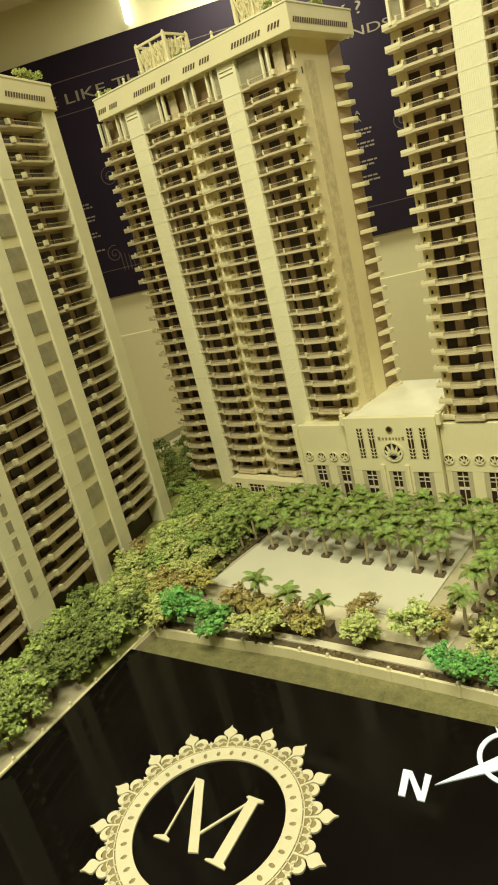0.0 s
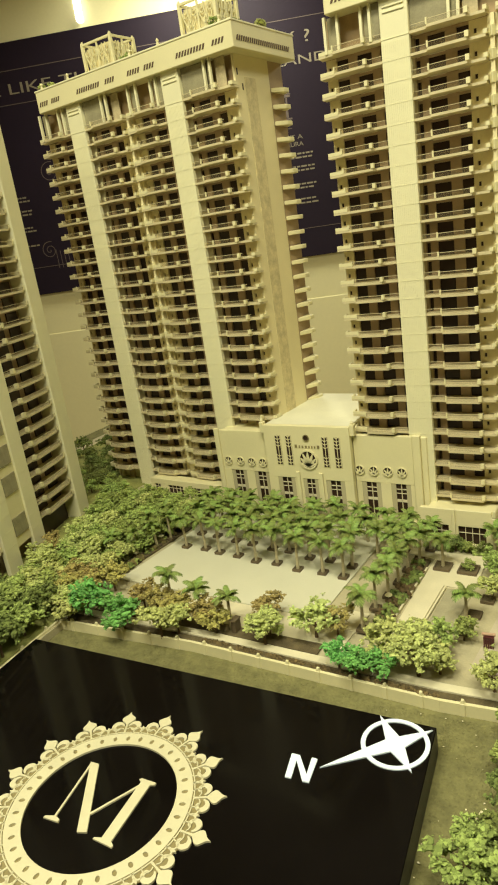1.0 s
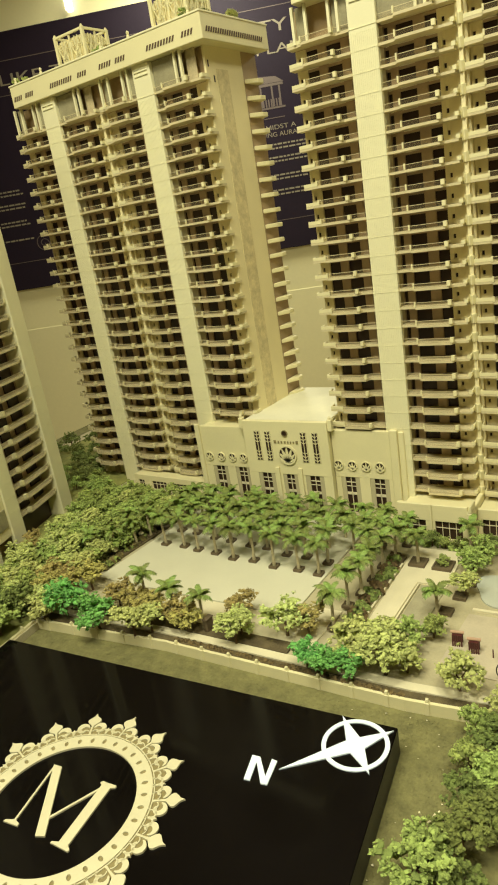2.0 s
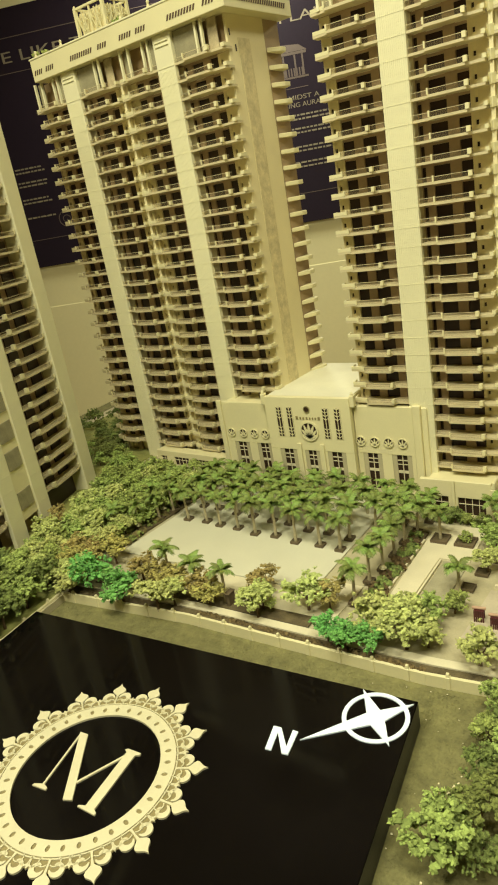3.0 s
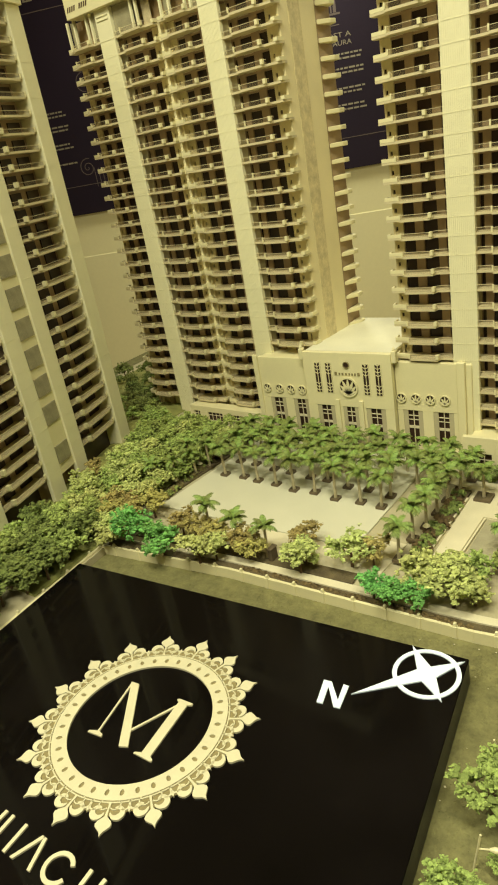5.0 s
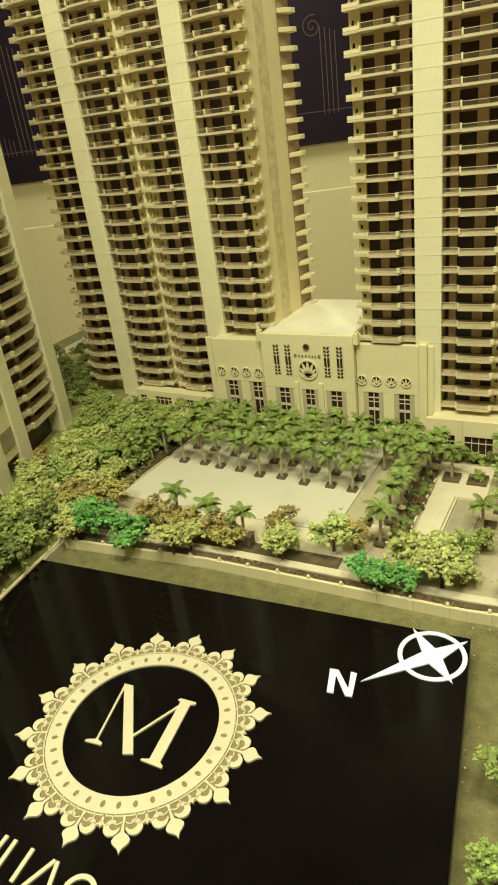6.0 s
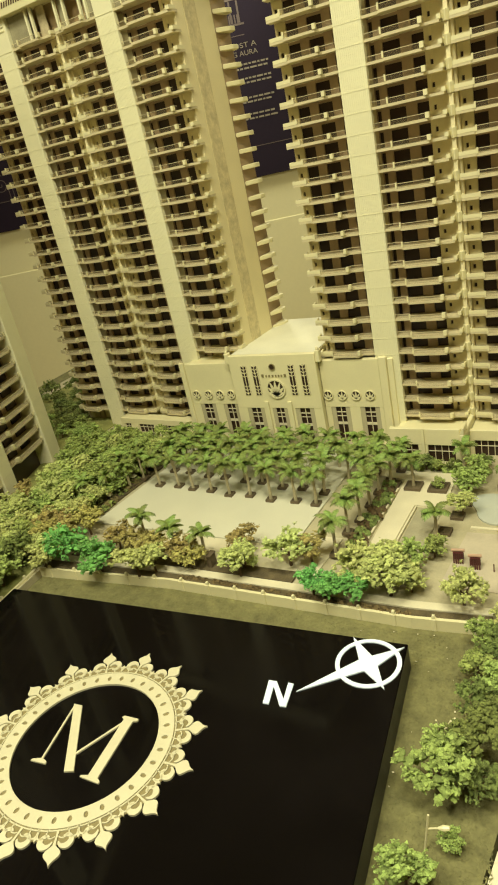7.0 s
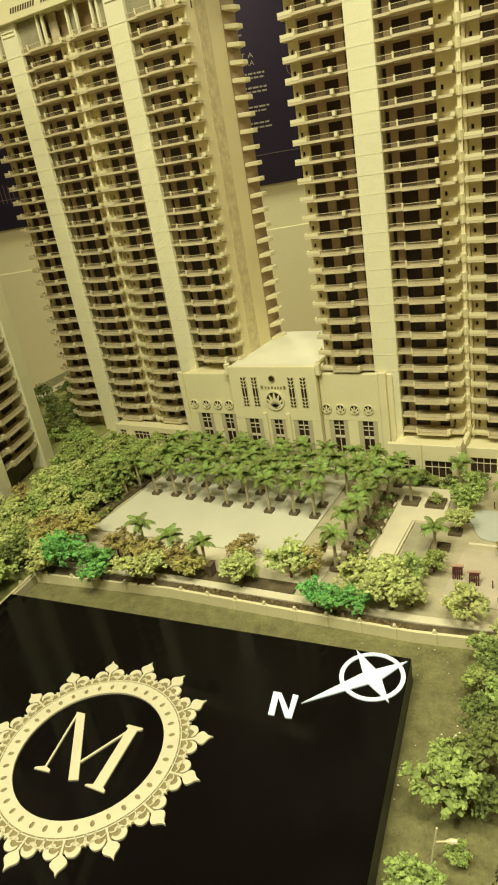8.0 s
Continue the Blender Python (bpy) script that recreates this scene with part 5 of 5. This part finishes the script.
# ---- play court and pool ----
bm = B()
pts = []
for i in range(28):
    a = i * 2 * math.pi / 28
    r = 1 + 0.16 * math.sin(3 * a + 0.5)
    pts.append((0.441 + 0.048 * r * math.cos(a), -0.182 + 0.040 * r * math.sin(a)))
prism(bm, pts, 0.0002, 0.0026)
solid("pool", bm, POOL, "pale curved wading pool in the play court", "pool", "structure")
bm = B()
prism(bm, [(0.392, -0.378), (0.60, -0.37), (0.60, -0.245), (0.402, -0.252)], 0.0001, 0.0014)
solid("play_court", bm, COURT, "pinkish cream paved play court", "pavement", "structure")
bm = B()
prism(bm, [(0.405, -0.2445), (0.60, -0.2405), (0.60, -0.2355), (0.405, -0.2395)], 0.0002, 0.0040)
solid("kerb", bm, PATHWAY, "cream kerb between pool and play court", "kerb", "structure")


def playhouse(x, y):
    t = thing("playhouse", "small maroon slatted playhouse with a pinkish beam", "playhouse", pose(x, y, 0.0014, 0, 0, 8), group="playhouses")
    for i in range(5):
        for sy in (-1, 1):
            bm = B()
            xx = -0.0055 + i * 0.00275
            box(bm, xx - 0.0009, xx + 0.0009, sy * 0.005 - 0.0006, sy * 0.005 + 0.0006, 0, 0.017)
            part("slat", bm, MAROON, t)
    bm = B()
    box(bm, -0.0062, 0.0062, -0.0040, 0.0040, 0.0150, 0.0165)
    part("platform", bm, MAROON, t)
    bm = B()
    tube(bm, [(-0.0085, 0, 0.0185), (0.0085, 0, 0.0185)], [0.0022, 0.0022], 8)
    o = part("roof", bm, PINK, t, "dusty pink roof beam")
    return t


playhouse(0.405, -0.322)
playhouse(0.428, -0.330)
for x, y in ((0.452, -0.335), (0.460, -0.337), (0.425, -0.135)):
    bm = B()
    tube(bm, [(0, 0, 0), (0, 0, 0.012)], [0.0009, 0.0008], 6)
    o = solid("play_post", bm, MAROON, "thin maroon post in the play court", "post", group="play posts")
    o.location = (x, y, 0.0014)


def parasol(x, y, z):
    t = thing("parasol", "tiny white garden parasol beside the plaza", "parasol", pose(x, y, z), group="parasols")
    bm = B()
    tube(bm, [(0, 0, 0), (0, 0, 0.012)], [0.0006, 0.0006], 6)
    part("pole", bm, CREAM, t)
    bm = B()
    tube(bm, [(0, 0, 0.010), (0, 0, 0.0125), (0, 0, 0.0145)], [0.0060, 0.0036, 0.0004], 8)
    part("canopy", bm, CREAM, t)


parasol(-0.246, -0.190, 0.0036)
parasol(-0.250, -0.262, 0.0036)
parasol(0.248, -0.262, 0.004)
bm = B()
box(bm, -0.0035, 0.0035, -0.0075, 0.0075, 0.0, 0.0200)
box(bm, -0.0045, 0.0045, -0.0085, 0.0085, 0.0201, 0.0222)
o = solid("notice_box", bm, TERRA, "upright dark brown box beside a front palm", "box", bevel=0.0004)
o.location = (0.0640, -0.4040, 0.0019)


def garden_lamp(x, y, lean, turn):
    t = thing("garden_lamp", "leaning cream model street lamp with one arm", "street lamp", pose(x, y, -0.013, 0, lean, turn))
    bm = B()
    tube(bm, [(0, 0, 0), (0, 0, 0.046)], [0.0011, 0.0009], 7)
    part("pole", bm, CREAM, t)
    bm = B()
    tube(bm, [(0, 0, 0.028), (0.010, 0, 0.032)], [0.0008, 0.0008], 6)
    part("arm", bm, CREAM, t)
    bm = B()
    tube(bm, [(0.009, 0, 0.0316), (0.013, 0, 0.033), (0.018, 0, 0.0345)], [0.0012, 0.0026, 0.0018], 8)
    part("lamp_head", bm, CREAM, t)


garden_lamp(0.457, -0.709, 8, 12)
garden_lamp(0.455, -0.604, -14, 40)


def parked_car(x, y, turn):
    t = thing("parked_car", "tiny white model car on the drive", "car", pose(x, y, 0.0002, 0, 0, turn))
    bm = B()
    prism_xz(bm, [(-0.014, 0.003), (0.014, 0.003), (0.0145, 0.007), (0.008, 0.0078), (0.004, 0.0120), (-0.008, 0.0120), (-0.0125, 0.008), (-0.0145, 0.0075)], -0.006, 0.006)
    part("body", bm, WHITE, t, bevel=0.0008)
    for sx in (-0.009, 0.009):
        for sy in (-0.0062, 0.0048):
            bm = B()
            disc(bm, sx, 0.0028, 0.0028, sy, sy + 0.0014, 12)
            part("wheel", bm, BLACK_SIDE, t)


parked_car(-0.665, 0.085, 30)


for x, y, r, turn, m, words in ((0.475, -0.372, 0.0105, 20, BLACK_SIDE, "thin dark upright play hoop on the court"), (0.472, -0.318, 0.0110, -15, BLACK_SIDE, "thin dark upright play hoop on the court"), (0.478, -0.338, 0.0100, 10, PATHWAY, "thin pale upright play hoop on the court")):
    bm = B()
    tube(bm, [(r * math.cos(k * math.pi / 12), 0.0, r + 0.0007 + r * math.sin(k * math.pi / 12)) for k in range(25)], [0.0008] * 25, 6)
    o = solid("play_hoop", bm, m, words, "hoop", group="play hoops")
    o.matrix_basis = pose(x, y, 0.0018, -20, 0, turn)


# ---- flocking and flecks on the grass strip ----
def on_grass(x, y):
    if y < -0.511 - (0.391 - x) * 0.0621 + 0.002 and x < 0.391 + 0.1153 * (-0.511 - y) + 0.003:
        return False
    edge = -0.4545 - max(0.0, 0.0135 - x) * 0.096 + max(0.0, x - 0.375) * 0.107
    return y < edge and x < 0.500 - max(0.0, y + 0.62) * 0.0 + max(0.0, -0.62 - y) * 0.13


def grass_blades():
    g = random.Random(77)
    verts, faces = [], []
    while len(faces) < 26000:
        x, y = (g.uniform(0.385, 0.56), g.uniform(-1.05, -0.44)) if g.random() < 0.62 else (g.uniform(-0.23, 0.40), g.uniform(-0.56, -0.45))
        if not on_grass(x, y):
            continue
        a, h, w = g.uniform(0, 6.283), g.uniform(0.0003, 0.0010), g.uniform(0.0006, 0.0014)
        c, s = math.cos(a) * w, math.sin(a) * w
        k = len(verts)
        verts += [(x - c, y - s, -0.0131), (x + c, y + s, -0.0131), (x + g.gauss(0, 0.0020), y + g.gauss(0, 0.0020), -0.013 + h)]
        faces.append((k, k + 1, k + 2))
    me = bpy.data.meshes.new("grass")
    me.from_pydata(verts, [], faces)
    me.materials.append(BLADES)
    tagged(new("grass", me), "dry olive flocked grass fibres round the board", "grass", kind="stuff")
    verts, faces = [], []
    while len(faces) < 15:
        x, y = g.uniform(0.30, 0.46), g.uniform(-0.80, -0.45)
        if not on_grass(x, y):
            continue
        w, a, k = g.uniform(0.0005, 0.0012), g.uniform(0, 6.283), len(verts)
        verts += [(x + w * math.cos(a + q * 1.571) * g.uniform(0.6, 1.7), y + w * math.sin(a + q * 1.571), -0.0108 + g.uniform(0, 0.0008)) for q in range(4)]
        faces.append((k, k + 1, k + 2, k + 3))
    me = bpy.data.meshes.new("flecks")
    me.from_pydata(verts, [], faces)
    me.materials.append(PATHWAY)
    tagged(new("flecks", me), "pale loose flecks scattered on the grass", "flecks", kind="stuff")


grass_blades()
